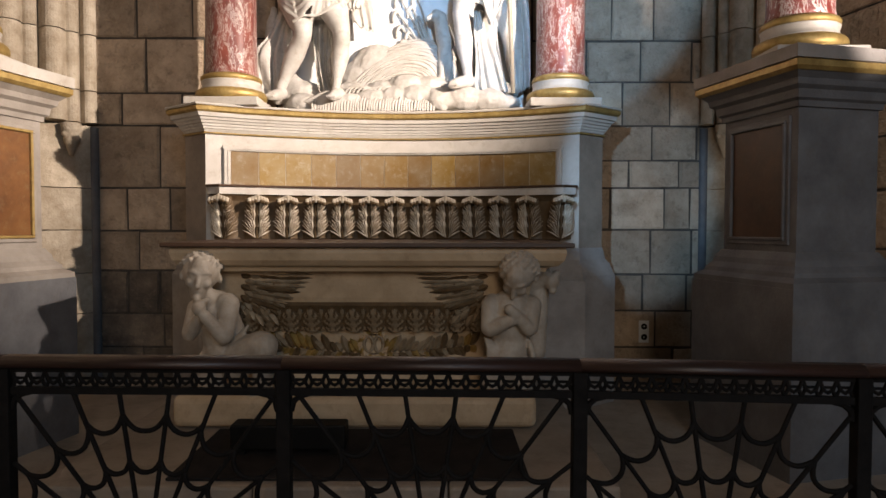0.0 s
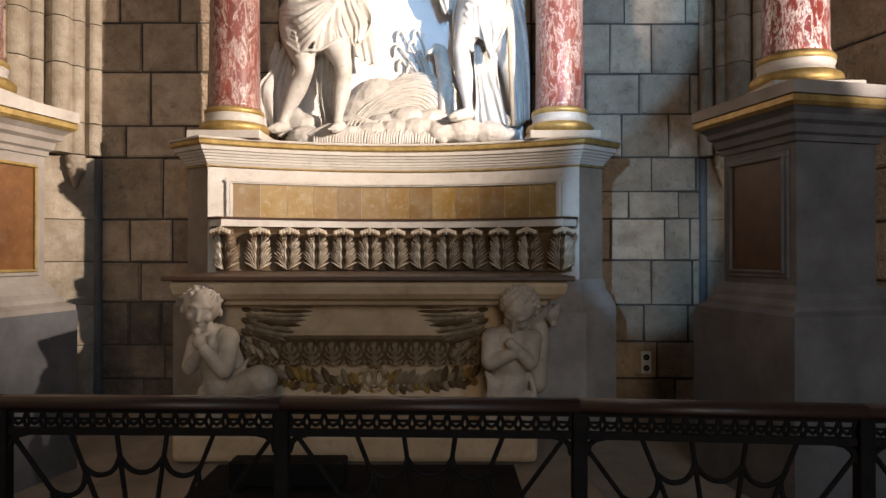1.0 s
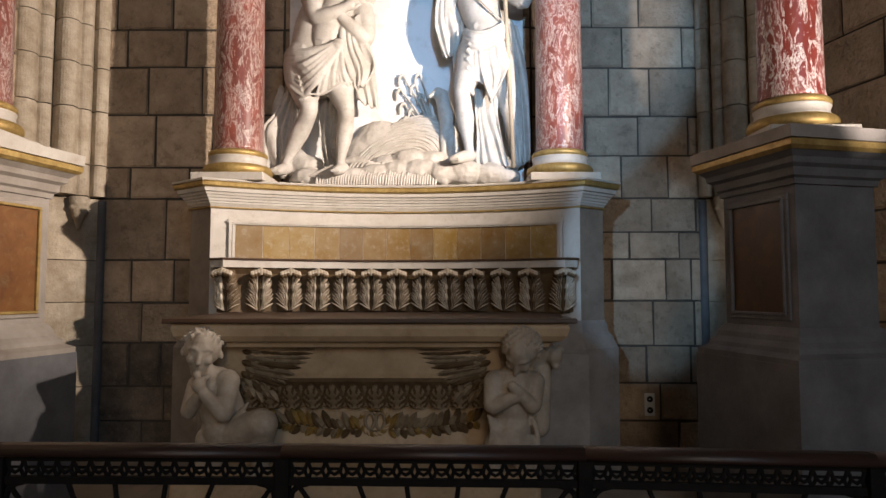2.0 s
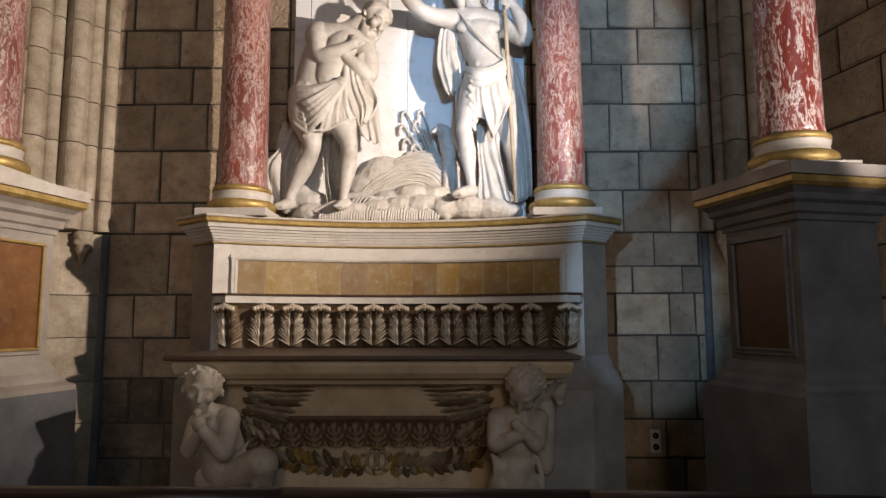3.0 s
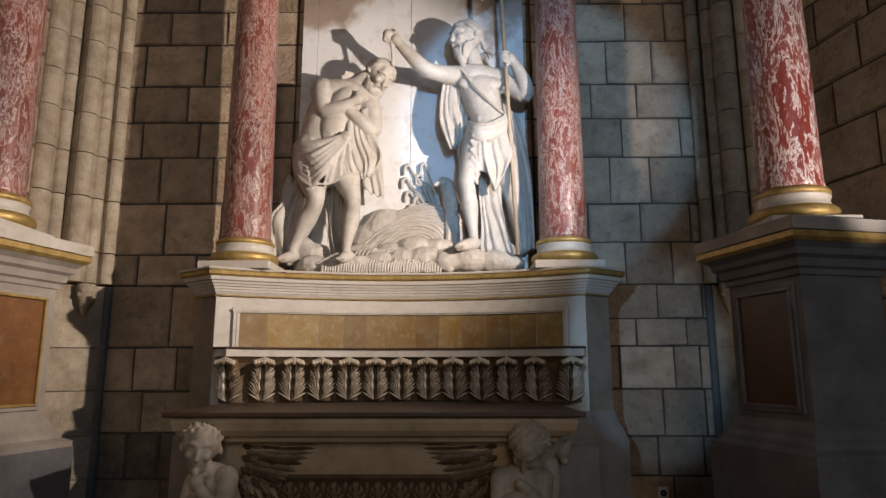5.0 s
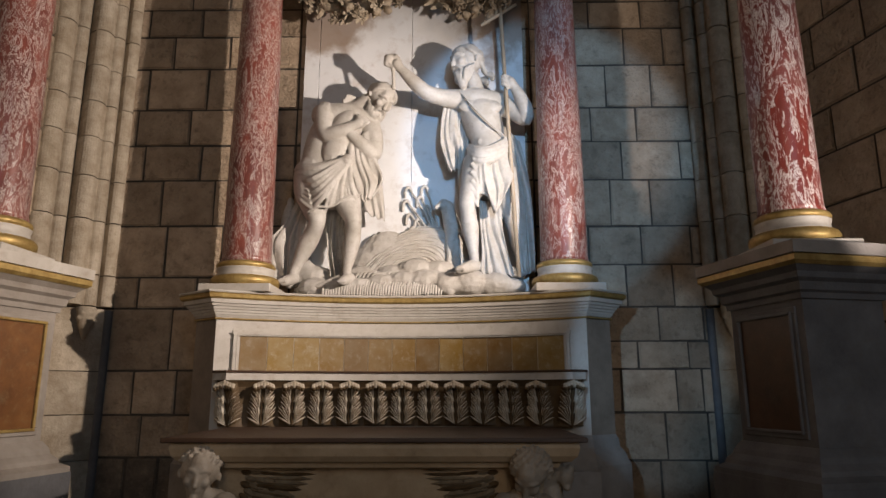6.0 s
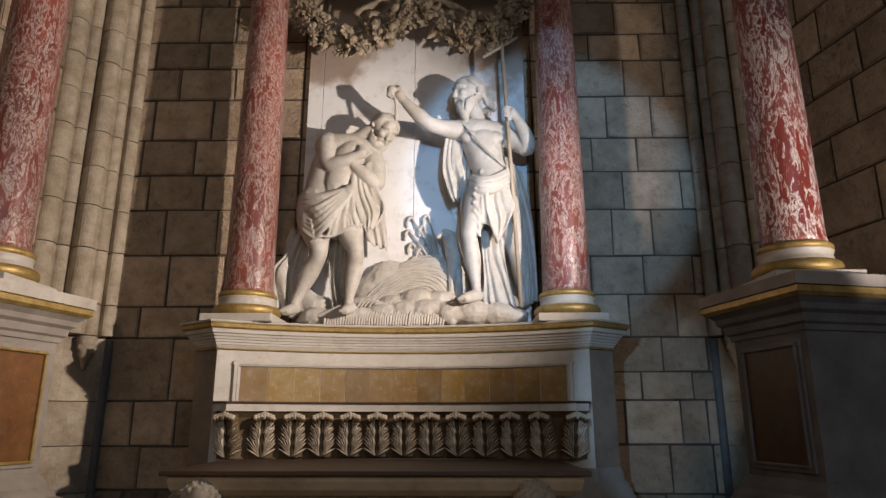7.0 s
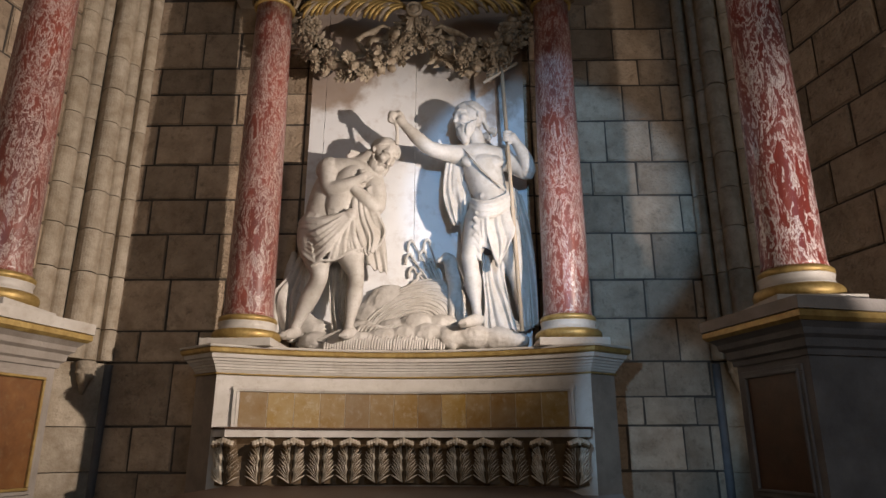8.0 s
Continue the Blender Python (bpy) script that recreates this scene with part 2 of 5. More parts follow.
def box(x0, x1, y0, y1, z0, z1, bevel=0.0, bm=None):
    bm = bm or bmesh.new()
    made = bmesh.ops.create_cube(bm, size=1, matrix=Matrix.Translation(((x0 + x1) / 2, (y0 + y1) / 2, (z0 + z1) / 2)) @ Matrix.Diagonal((x1 - x0, y1 - y0, z1 - z0, 1)))
    if bevel:
        edges = list({e for v in made["verts"] for e in v.link_edges})
        bmesh.ops.bevel(bm, geom=edges, offset=bevel, segments=1, affect="EDGES")
    return bm


def prism(poly, z0, z1, bm=None):
    bm = bm or bmesh.new()
    low = [bm.verts.new((x, y, z0)) for x, y in poly]
    top = [bm.verts.new((x, y, z1)) for x, y in poly]
    bm.faces.new(low)
    bm.faces.new(top)
    n = len(poly)
    for i in range(n):
        bm.faces.new((low[i], low[(i + 1) % n], top[(i + 1) % n], top[i]))
    return bm


def lathe(profile, seg=48, bm=None, c=(0, 0)):
    """A turned body from (radius, height) pairs."""
    bm = bm or bmesh.new()
    rings = [[bm.verts.new((c[0] + r * math.cos(2 * math.pi * i / seg), c[1] + r * math.sin(2 * math.pi * i / seg), z)) for i in range(seg)] for r, z in profile]
    for a, b in zip(rings, rings[1:]):
        for i in range(seg):
            bm.faces.new((a[i], a[(i + 1) % seg], b[(i + 1) % seg], b[i]))
    bm.faces.new(rings[0])
    bm.faces.new(rings[-1])
    return bm


def offset_path(path, d, closed):
    """The plan path moved d to its right-hand side, mitred."""
    n, out = len(path), []
    for i in range(n):
        p = Vector(path[i])
        a = Vector(path[i - 1]) if (closed or i > 0) else None
        b = Vector(path[(i + 1) % n]) if (closed or i < n - 1) else None
        d1 = (p - a).normalized() if a is not None else (b - p).normalized()
        d2 = (b - p).normalized() if b is not None else d1
        n1, n2 = Vector((d1.y, -d1.x)), Vector((d2.y, -d2.x))
        m = (n1 + n2).normalized()
        out.append(p + m * (d / max(0.3, m.dot(n1))))
    return out


def moulding(path, profile, closed=False, bm=None):
    """Sweeps a closed profile of (outwards, height) along a plan path; outwards is the path's right-hand side."""
    bm = bm or bmesh.new()
    lines = []
    for o, z in profile:
        lines.append([bm.verts.new((p.x, p.y, z)) for p in offset_path(path, o, closed)])
    k, n = len(profile), len(path)
    for j in range(k):
        a, b = lines[j], lines[(j + 1) % k]
        for i in range(n if closed else n - 1):
            bm.faces.new((a[i], a[(i + 1) % n], b[(i + 1) % n], b[i]))
    if not closed:
        bm.faces.new([ln[0] for ln in lines])
        bm.faces.new([ln[-1] for ln in lines])
    return bm


def limb(bm, p0, p1, r0, r1, seg=18, flat=1.0):
    """A tapered limb with round ends."""
    p0, p1 = Vector(p0), Vector(p1)
    d = p1 - p0
    ln = max(d.length, 1e-5)
    q = d.to_track_quat("Z", "Y").to_matrix().to_4x4()
    m = Matrix.Translation(p0) @ q
    rings = []
    prof = [(r0 * math.sin(a), -r0 * math.cos(a)) for a in (0.3, 0.8, 1.25)] + [(r0, 0), ((r0 + r1) / 2, ln / 2), (r1, ln)] + [(r1 * math.cos(a), ln + r1 * math.sin(a)) for a in (0.32, 0.77, 1.27)]
    for r, z in prof:
        rings.append([bm.verts.new(m @ Vector((r * math.cos(2 * math.pi * i / seg), flat * r * math.sin(2 * math.pi * i / seg), z))) for i in range(seg)])
    for a, b in zip(rings, rings[1:]):
        for i in range(seg):
            bm.faces.new((a[i], a[(i + 1) % seg], b[(i + 1) % seg], b[i]))
    bm.faces.new(rings[0])
    bm.faces.new(rings[-1])
    return bm


def tube(pts, r, seg=8, bm=None, taper=None):
    """A rod along points, closed at the ends."""
    bm = bm or bmesh.new()
    pts = [Vector(p) for p in pts]
    rings = []
    for i, p in enumerate(pts):
        d = (pts[min(i + 1, len(pts) - 1)] - pts[max(i - 1, 0)]).normalized()
        u = d.cross(Vector((0.13, 0.97, 0.21))).normalized()
        v = d.cross(u)
        rr = r if taper is None else r * taper[i]
        rings.append([bm.verts.new(p + rr * (math.cos(2 * math.pi * k / seg) * u + math.sin(2 * math.pi * k / seg) * v)) for k in range(seg)])
    for a, b in zip(rings, rings[1:]):
        for k in range(seg):
            bm.faces.new((a[k], a[(k + 1) % seg], b[(k + 1) % seg], b[k]))
    bm.faces.new(rings[0])
    bm.faces.new(rings[-1])
    return bm


def ball(bm, c, r, seg=10, scale=(1, 1, 1), turn=None):
    m = Matrix.Translation(c) @ (turn or Matrix.Identity(4)) @ Matrix.Diagonal((*[r * s for s in scale], 1))
    bmesh.ops.create_uvsphere(bm, u_segments=seg, v_segments=max(6, seg // 2 + 2), radius=1, matrix=m)
    return bm


def soften(ob, width=0.006, segments=2):
    b = ob.modifiers.new("bevel", "BEVEL")
    b.width, b.segments, b.limit_method, b.angle_limit = width, segments, "ANGLE", radians(40)
    return ob


def carve(ob, voxel=0.012, smooth=4):
    """Melts the overlapping masses of a carving into one skin."""
    r = ob.modifiers.new("remesh", "REMESH")
    r.mode, r.voxel_size, r.use_smooth_shade = "VOXEL", voxel, True
    s = ob.modifiers.new("smooth", "SMOOTH")
    s.factor, s.iterations = 0.5, smooth
    return ob


# ---- the setting ----
floor_nave = part("floor", box(-7, 7, -8, 1.25, -0.2, 0.0), FLOORSTONE)
tagged(floor_nave, "worn brown stone floor before the chapel rail", "floor", kind="structure")
floor_chapel = part("floor_chapel", box(-7, 7, 1.25, 6, -0.2, 0.17), FLOORSTONE)
tagged(floor_chapel, "dusty brown stone floor of the raised chapel", "floor", kind="structure")

WALL = empty("wall_end", "brown ashlar end wall of large stone blocks with dark joints", "wall", kind="structure")
part("joint_bed", box(-2.9, 2.4, YW + 0.012, YW + 0.5, 0.0, 8.0), MORTAR, WALL)


def block_row(parent, material, z0, z1, cuts, place, depth=0.14, gap=0.0075, rnd=random.Random(3)):
    """One course of blocks, each an object of its own; place maps (along, z) to the world matrix of the wall's face."""
    for a, b in zip(cuts, cuts[1:]):
        w, h = b - a - 2 * gap, z1 - z0 - 2 * gap
        if w < 0.02:
            continue
        bm = box(-w / 2, w / 2, 0, depth, -h / 2, h / 2)
        front = [e for e in bm.edges if all(v.co.y < 0.001 for v in e.verts)]
        bmesh.ops.bevel(bm, geom=front, offset=0.008, segments=2, affect="EDGES")
        for v in bm.verts:
            v.co += Vector((rnd.uniform(-.0035, .0035), rnd.uniform(-.002, .002), rnd.uniform(-.0035, .0035)))
        ob = part("stone_block", bm, material, parent)
        ob.matrix_world = place @ Matrix.Translation(((a + b) / 2, rnd.uniform(-0.004, 0.003), (z0 + z1) / 2)) @ pose(0, 0, 0, rnd.uniform(-.25, .25), 0, rnd.uniform(-.25, .25))


# courses of the end wall: height and the upright joints to each side of the altar
LEFT = [(0.15, 0.40, -2.1, -1.6), (0.40, 0.635, -1.95, -1.5), (0.635, 0.938, -2.2, -1.977), (0.938, 1.215, -2.12, -1.74), (1.215, 1.515, -2.20, -1.90), (1.515, 1.947, -1.967, -1.5), (1.947, 2.17, -2.228, -1.81),
        (2.17, 2.55, -2.057, -1.65), (2.55, 2.897, -2.115, -1.73), (2.897, 3.172, -2.276, -1.852), (3.172, 3.46, -2.356, -1.952), (3.46, 3.798, -2.30, -1.843), (3.798, 4.067, -2.124, -1.693), (4.067, 4.303, -2.336, -1.921), (4.303, 4.631, -2.015, -1.719), (4.631, 4.95, -2.2, -1.8)]
RIGHT = [(0.15, 0.40, 1.2, 1.62), (0.40, 0.658, 1.50, 1.76), (0.658, 0.915, 1.409, 1.72), (0.915, 1.228, 1.463, 1.75), (1.228, 1.521, 1.557, 1.735), (1.521, 1.711, 1.306, 1.656), (1.711, 1.951, 1.465, 1.78), (1.951, 2.255, 1.255, 1.586), (2.255, 2.538, 1.38, 1.733), (2.538, 2.891, 1.173, 1.467),
         (2.891, 3.19, 1.276, 1.706), (3.19, 3.462, 1.059, 1.40), (3.462, 3.81, 1.189, 1.531), (3.81, 4.122, 1.342, 1.646), (4.122, 4.352, 1.084, 1.487), (4.352, 4.641, 1.30, 1.693), (4.641, 4.95, 1.1, 1.5)]
HOME = Matrix.Translation((0, YW, 0))
# the lowest courses on the left get a darker, mottled ashlar
for z0, z1, a, b in LEFT:
    block_row(WALL, DARKASHLAR if z1 < 0.95 else ASHLAR, z0, z1, [-2.75, a, b, -1.15, -0.75, XA], HOME)
for z0, z1, a, b in RIGHT:
    block_row(WALL, ASHLAR, z0, z1, [XA, 0.1, 0.62, a - 0.38, a, b, 2.15], HOME)


def side_wall(name, mirror):
    """A flank wall of ashlar running from the corner pier towards the nave."""
    s = -1 if mirror else 1
    w = empty(name, "shadowed brown ashlar flank wall of the chapel", "wall", kind="structure")
    p0, p1 = Vector((XA + s * 2.36, YW + 0.1)), Vector((XA + s * 3.25, 0.6))
    d = (p1 - p0)
    ln = d.length
    d.normalize()
    ang = math.atan2(d.y, d.x)
    if mirror:
        place = Matrix.Translation((p1.x, p1.y, 0)) @ Matrix.Rotation(math.atan2(-d.y, -d.x), 4, "Z")
    else:
        place = Matrix.Translation((p0.x, p0.y, 0)) @ Matrix.Rotation(ang, 4, "Z")
    bed = part("joint_bed", box(-0.1, ln + 0.1, 0.012, 0.4, 0, 8), MORTAR, w)
    bed.matrix_world = place
    rnd = random.Random(8 + s)
    z = 0.15
    while z < 5.6:
        h = rnd.uniform(0.28, 0.37)
        cuts, x = [0.0], rnd.uniform(0.2, 0.5)
        while x < ln - 0.15:
            cuts.append(x)
            x += rnd.uniform(0.38, 0.62)
        block_row(w, ASHLAR, z, z + h, cuts + [ln], place, rnd=rnd)
        z += h
    return w


side_wall("wall_east", False)
side_wall("wall_west", True)
# the nave behind the camera, closed round; unseen, its two openings made up for the fill lamps
tagged(part("wall_nave_right", box(4.2, 4.5, -8, 4.8, 0, 8), ASHLAR), "plain stone nave wall", "wall", kind="structure")
tagged(part("wall_nave_left", box(-5.0, -4.7, -8, 4.8, 0, 8), ASHLAR), "plain stone nave wall", "wall", kind="structure")
back = empty("wall_nave_back", "plain stone nave wall with two tall openings", "wall", kind="structure")
for x0, x1, z0, z1 in ((-5, -0.4, 0, 8), (1.2, 1.8, 0, 8), (3.8, 4.5, 0, 8), (1.8, 3.8, 0, 2.5), (1.8, 3.8, 5.9, 8), (-0.4, 1.2, 0, 1.9), (-0.4, 1.2, 4.9, 8)):
    part("wall_panel", box(x0, x1, -6.2, -5.9, z0, z1), ASHLAR, back)
ceil = part("ceiling", box(-5, 4.5, -8, 5, 7.0, 7.3), SHAFTSTONE)
tagged(ceil, "plain stone vault above the chapel", "ceiling", kind="structure")


def pier(mirror):
    """The corner pier: a bundle of engaged shafts in drums, standing off the lower wall."""
    s = -1 if mirror else 1
    top = empty("corner_pier", "pale stone corner pier of slender engaged shafts", "pier")
    rnd = random.Random(5)
    c = Vector((XA + s * 2.17, YW - 0.02))
    # plan of the bundle, from the end wall round to the flank wall
    u = Vector((s * 0.77, -0.64))
    n = Vector((-s * 0.64, -0.77))
    spec = [(-0.02, 0.02, 0.05), (0.09, 0.035, 0.045), (0.20, 0.06, 0.065), (0.33, 0.035, 0.05), (0.45, 0.07, 0.07), (0.60, 0.02, 0.06)]
    levels = [1.95, 2.17, 2.55, 2.86, 3.15, 3.42, 3.70, 3.98, 4.25, 4.55, 4.90, 5.3]
    for z0, z1 in zip(levels, levels[1:]):
        bm = bmesh.new()
        poly = []
        for k in range(49):
            t = -0.06 + 0.74 * k / 48
            out = 0.0
            for a, dd, r in spec:
                if abs(t - a) < r:
                    out = max(out, dd + math.sqrt(r * r - (t - a) ** 2))
            p = c + u * t + n * (out + 0.01)
            poly.append((p.x, p.y))
        e0, e1 = c + u * 0.68 - n * 0.25, c - u * 0.06 - n * 0.15
        prism(poly + [(e0.x, e0.y), (e1.x, e1.y)], z0 + 0.004, z1 - 0.004 + rnd.uniform(-.002, .002), bm)
        part("drum", bm, SHAFTSTONE, top)
    # below the shafts: a flat strip with one thin shaft and a small corbel
    bm = bmesh.new()
    q0, q1, q2, q3 = c - u * 0.03, c + u * 0.66, c + u * 0.66 - n * 0.25, c - u * 0.03 - n * 0.15
    zs = [0.17, 0.64, 0.92, 1.22, 1.51, 1.944]
    for z0, z1 in zip(zs, zs[1:]):
        part("lower_block", prism([tuple(q0), tuple(q1), tuple(q2), tuple(q3)], z0 + 0.003, z1 - 0.003), SHAFTSTONE, top)
    k = c + u * 0.10 + n * 0.05
    bm = lathe([(0.012, 1.72), (0.03, 1.78), (0.05, 1.83), (0.045, 1.86), (0.06, 1.90), (0.065, 1.945)], 14, c=(k.x, k.y))
    for i in range(9):
        a = i * 2.4
        ball(bm, (k.x + 0.045 * math.cos(a), k.y + 0.045 * math.sin(a), 1.84 + 0.03 * (i % 3)), 0.02, 8)
    carve(part("corbel", bm, SHAFTSTONE, top, "small leafy stone corbel"), 0.007, 1)
    k = c - u * 0.05 + n * 0.02
    part("thin_shaft", lathe([(0.028, 0.17), (0.028, 1.93)], 14, c=(k.x, k.y)), SHADEDSTONE, top)
    return top


pier(False)
pier(True)

# ---- the altar: retable base ----
HW, YC, DIP = 1.115, 3.66, 0.30      # half width, front corner, hollow of the front


def front_y(u):
    return YC + DIP * (1 - (u / HW) ** 2)


def front_path(inset=0.0, n=24, hw=HW):
    return [(XA + hw * (2 * i / n - 1), front_y(HW * (2 * i / n - 1)) + inset) for i in range(n + 1)]


LWING, RWING = (XA - HW - 0.17, YC + 0.13), (XA + HW + 0.17, YC + 0.13)
BASEPATH = [(LWING[0], YW + 0.005), LWING] + front_path() + [RWING, (RWING[0], YW + 0.005)]
retable = empty("retable_base", "white marble retable base with hollow front, gilt cornice and ochre panel", "altar")
# body: the lower plinth, the die, the cornice
part("plinth_block", prism(offset_path(BASEPATH[:2] + [BASEPATH[2], BASEPATH[-3]] + BASEPATH[-2:], 0.075, False) , 0.17, 0.93), PLINTH, retable, "grey stone lower block")
part("base_moulding", moulding(BASEPATH, [(-0.03, 0.93), (0.075, 0.93), (0.075, 0.955), (0.06, 0.98), (0.045, 1.02), (0.02, 1.05), (0.012, 1.10), (0, 1.12), (-0.03, 1.12)]), PLINTH, retable)
part("die", prism(front_path() + [(XA + HW, YW), (XA - HW, YW)], 0.92, 1.965), WHITE, retable)
for sgn, wing in ((-1, LWING), (1, RWING)):
    corner = (XA + sgn * HW, YC + 0.004)
    part("flank", prism([corner, wing, (wing[0], YW + 0.005), (XA + sgn * HW, YW + 0.005)], 0.92, 1.963), FLANK, retable, "tan stone flank")
part("lower_fillet", moulding(BASEPATH, [(-0.01, 1.800), (0.014, 1.800), (0.016, 1.804), (0.014, 1.809), (-0.01, 1.809)]), GOLD, retable, "thin gilt fillet")
part("cornice", moulding(BASEPATH, [(-0.02, 1.815), (0.008, 1.815), (0.012, 1.828), (0.02, 1.829), (0.021, 1.842), (0.03, 1.844), (0.032, 1.858), (0.042, 1.860), (0.047, 1.874), (0.056, 1.877), (0.06, 1.890), (0.073, 1.894), (0.077, 1.918), (-0.02, 1.918)]), WHITE, retable)
part("gilt_band", moulding(BASEPATH, [(-0.02, 1.918), (0.084, 1.918), (0.095, 1.926), (0.099, 1.944), (0.092, 1.953), (-0.02, 1.953)]), GOLD, retable, "gilt cornice band")
part("cornice_top", moulding(BASEPATH, [(-0.02, 1.953), (0.101, 1.953), (0.104, 1.960), (0.10, 1.967), (-0.02, 1.967)]), WHITE, retable)
# ochre panel in a moulded frame
frame_bm = bmesh.new()
PN = 13
pw = 2 * 0.985 / PN


def front_strip(u0, u1, z0, z1, out, thick, bm, n=6):
    path = [(XA + u0 + (u1 - u0) * i / n, front_y(u0 + (u1 - u0) * i / n) - out) for i in range(n + 1)]
    return moulding(path, [(-thick, z0), (0, z0), (0, z1), (-thick, z1)], bm=bm)


for z0, z1, out in ((1.705, 1.714, 0.018), (1.714, 1.726, 0.026), (1.726, 1.737, 0.012)):
    front_strip(-1.02, 1.02, z0, z1, out, 0.02, frame_bm, 24)
for sgn in (-1, 1):
    front_strip(min(sgn * 0.987, sgn * 0.996), max(sgn * 0.987, sgn * 0.996), 1.49, 1.705, 0.018, 0.02, frame_bm, 2)
    front_strip(min(sgn * 0.996, sgn * 1.012), max(sgn * 0.996, sgn * 1.012), 1.49, 1.714, 0.026, 0.03, frame_bm, 2)
part("panel_frame", frame_bm, WHITE, retable, "moulded white frame")
for i in range(PN):
    u0 = -0.985 + i * pw
    part("panel_slab", front_strip(u0 + 0.0015, u0 + pw - 0.0015, 1.485, 1.703, 0.003, 0.02, bmesh.new(), 3), OCHRE, retable)
# gradin ledge with its row of leaves
GR = 0.10
gpath = [(XA - 1.10, YC + 0.02), (XA - 1.085, YC - GR * 0.55), (XA - 1.03, YC - GR + 0.02)] + [(x, y - GR) for x, y in front_path(hw=1.0, n=20)] + [(XA + 1.03, YC - GR + 0.02), (XA + 1.085, YC - GR * 0.55), (XA + 1.10, YC + 0.02)]
ledge_poly = gpath + [(XA + 1.10, YC + 0.36), (XA - 1.10, YC + 0.36)]
gradin = empty("gradin", "white marble gradin ledge over carved acanthus leaves", "altar")
part("ledge", prism(ledge_poly, 1.437, 1.482), WHITE, gradin)
part("ledge_line", moulding(gpath, [(-0.02, 1.480), (0.010, 1.480), (0.012, 1.487), (0.008, 1.493), (-0.02, 1.493)]), WOOD, gradin, "dark brown edge line")
# dark ground: the shade between the leaves is put into its colour
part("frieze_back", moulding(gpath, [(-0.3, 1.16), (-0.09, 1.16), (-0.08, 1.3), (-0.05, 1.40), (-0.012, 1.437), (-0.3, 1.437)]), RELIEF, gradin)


def blade(bm, base, tip, w, thick=0.008, lift=0.0, tone=0, under=None):
    """A raised pointed leaf from base to tip, ridged along its middle, bowed forwards by lift; under names the half
    coloured dark as its shade.
    """
    base, tip = Vector(base), Vector(tip)
    d = tip - base
    side = d.cross(Vector((0, 1, 0))).normalized()
    n = 6
    mid, lft, rgt = [], [], []
    for k in range(n + 1):
        t = k / n
        half = w * math.sin(math.pi * (0.08 + 0.9 * t)) ** 0.8
        p = base + d * t + Vector((0, -lift * math.sin(math.pi * t), 0))
        mid.append(bm.verts.new(p + Vector((0, -thick * (1.6 if 0 < k < n else 0.3), 0))))
        lft.append(bm.verts.new(p + side * half + Vector((0, -thick * 0.3, 0))))
        rgt.append(bm.verts.new(p - side * half + Vector((0, -thick * 0.3, 0))))
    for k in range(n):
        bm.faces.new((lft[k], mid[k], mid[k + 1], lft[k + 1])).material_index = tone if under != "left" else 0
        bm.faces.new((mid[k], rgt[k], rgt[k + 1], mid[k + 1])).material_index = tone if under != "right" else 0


def acanthus(h=0.262, w=0.085):
    """One standing leaf: a brown ground whose colour also shades the gaps, five tiers of pale fingers sweeping up and
    out from a dark rib, their under halves coloured as shade, and a head that rolls over.
    """
    bm = bmesh.new()
    rows, cols, grid = 14, 6, []

    def bow(t):
        return -0.012 - 0.055 * t * t

    for j in range(rows + 1):
        t = j / rows
        half = w * (0.86 - 0.22 * t)
        grid.append([bm.verts.new((half * (2 * i / cols - 1), bow(t) + 0.03 * (2 * i / cols - 1) ** 2, h * 0.95 * t)) for i in range(cols + 1)])
    for a, b in zip(grid, grid[1:]):
        for i in range(cols):
            bm.faces.new((a[i], a[i + 1], b[i + 1], b[i]))
    tube([(0, bow(t) - 0.004, h * 0.93 * t) for t in (0, 0.25, 0.5, 0.75, 1)], 0.007, 6, bm, [1.3, 1.1, 1, 0.9, 0.8])
    rnd = random.Random(6)
    for tier in range(3):
        t0 = 0.02 + 0.25 * tier
        for s in (-1, 1):
            for j in range(6):
                a = radians(64 - 11.5 * j)
                ln = w * (1.28, 1.45, 1.5, 1.45, 1.3, 1.1)[j] * (1 - 0.08 * tier) * rnd.uniform(0.94, 1.06)
                z0 = h * t0 + 0.007 * j
                x0 = s * (0.006 + 0.0022 * j)
                x1, z1 = s * min(w * (0.98 - 0.12 * tier), abs(x0) + ln * math.sin(a)), min(h * 0.93, z0 + ln * math.cos(a) * 0.95)
                y0, y1 = bow(z0 / h), bow(min(1, z1 / h)) + 0.016 * (x1 / w) ** 2
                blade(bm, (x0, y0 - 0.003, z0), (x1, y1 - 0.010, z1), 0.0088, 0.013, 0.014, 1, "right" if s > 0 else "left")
    ytop = bow(0.92)
    for k in range(-3, 4):
        x = k * 0.0150
        drop = 0.018 * abs(k) / 3
        tube([(x * 0.7, ytop + 0.004, h * 0.80), (x * 0.95, ytop - 0.016, h * 0.93 - drop * 0.5), (x * 1.05, ytop - 0.038, h * 0.96 - drop), (x * 1.1, ytop - 0.052, h * 0.90 - drop), (x * 1.05, ytop - 0.050, h * 0.84 - drop)], 0.013, 7, bm, [0.7, 1, 1.1, 1.05, 0.6])
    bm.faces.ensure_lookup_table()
    # only the roll's front turns pale; the dark tone stays below as shade
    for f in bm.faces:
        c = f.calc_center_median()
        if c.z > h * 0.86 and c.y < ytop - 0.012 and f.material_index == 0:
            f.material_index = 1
    return bm


def two_toned(ob, second):
    ob.data.materials.append(second)
    return ob


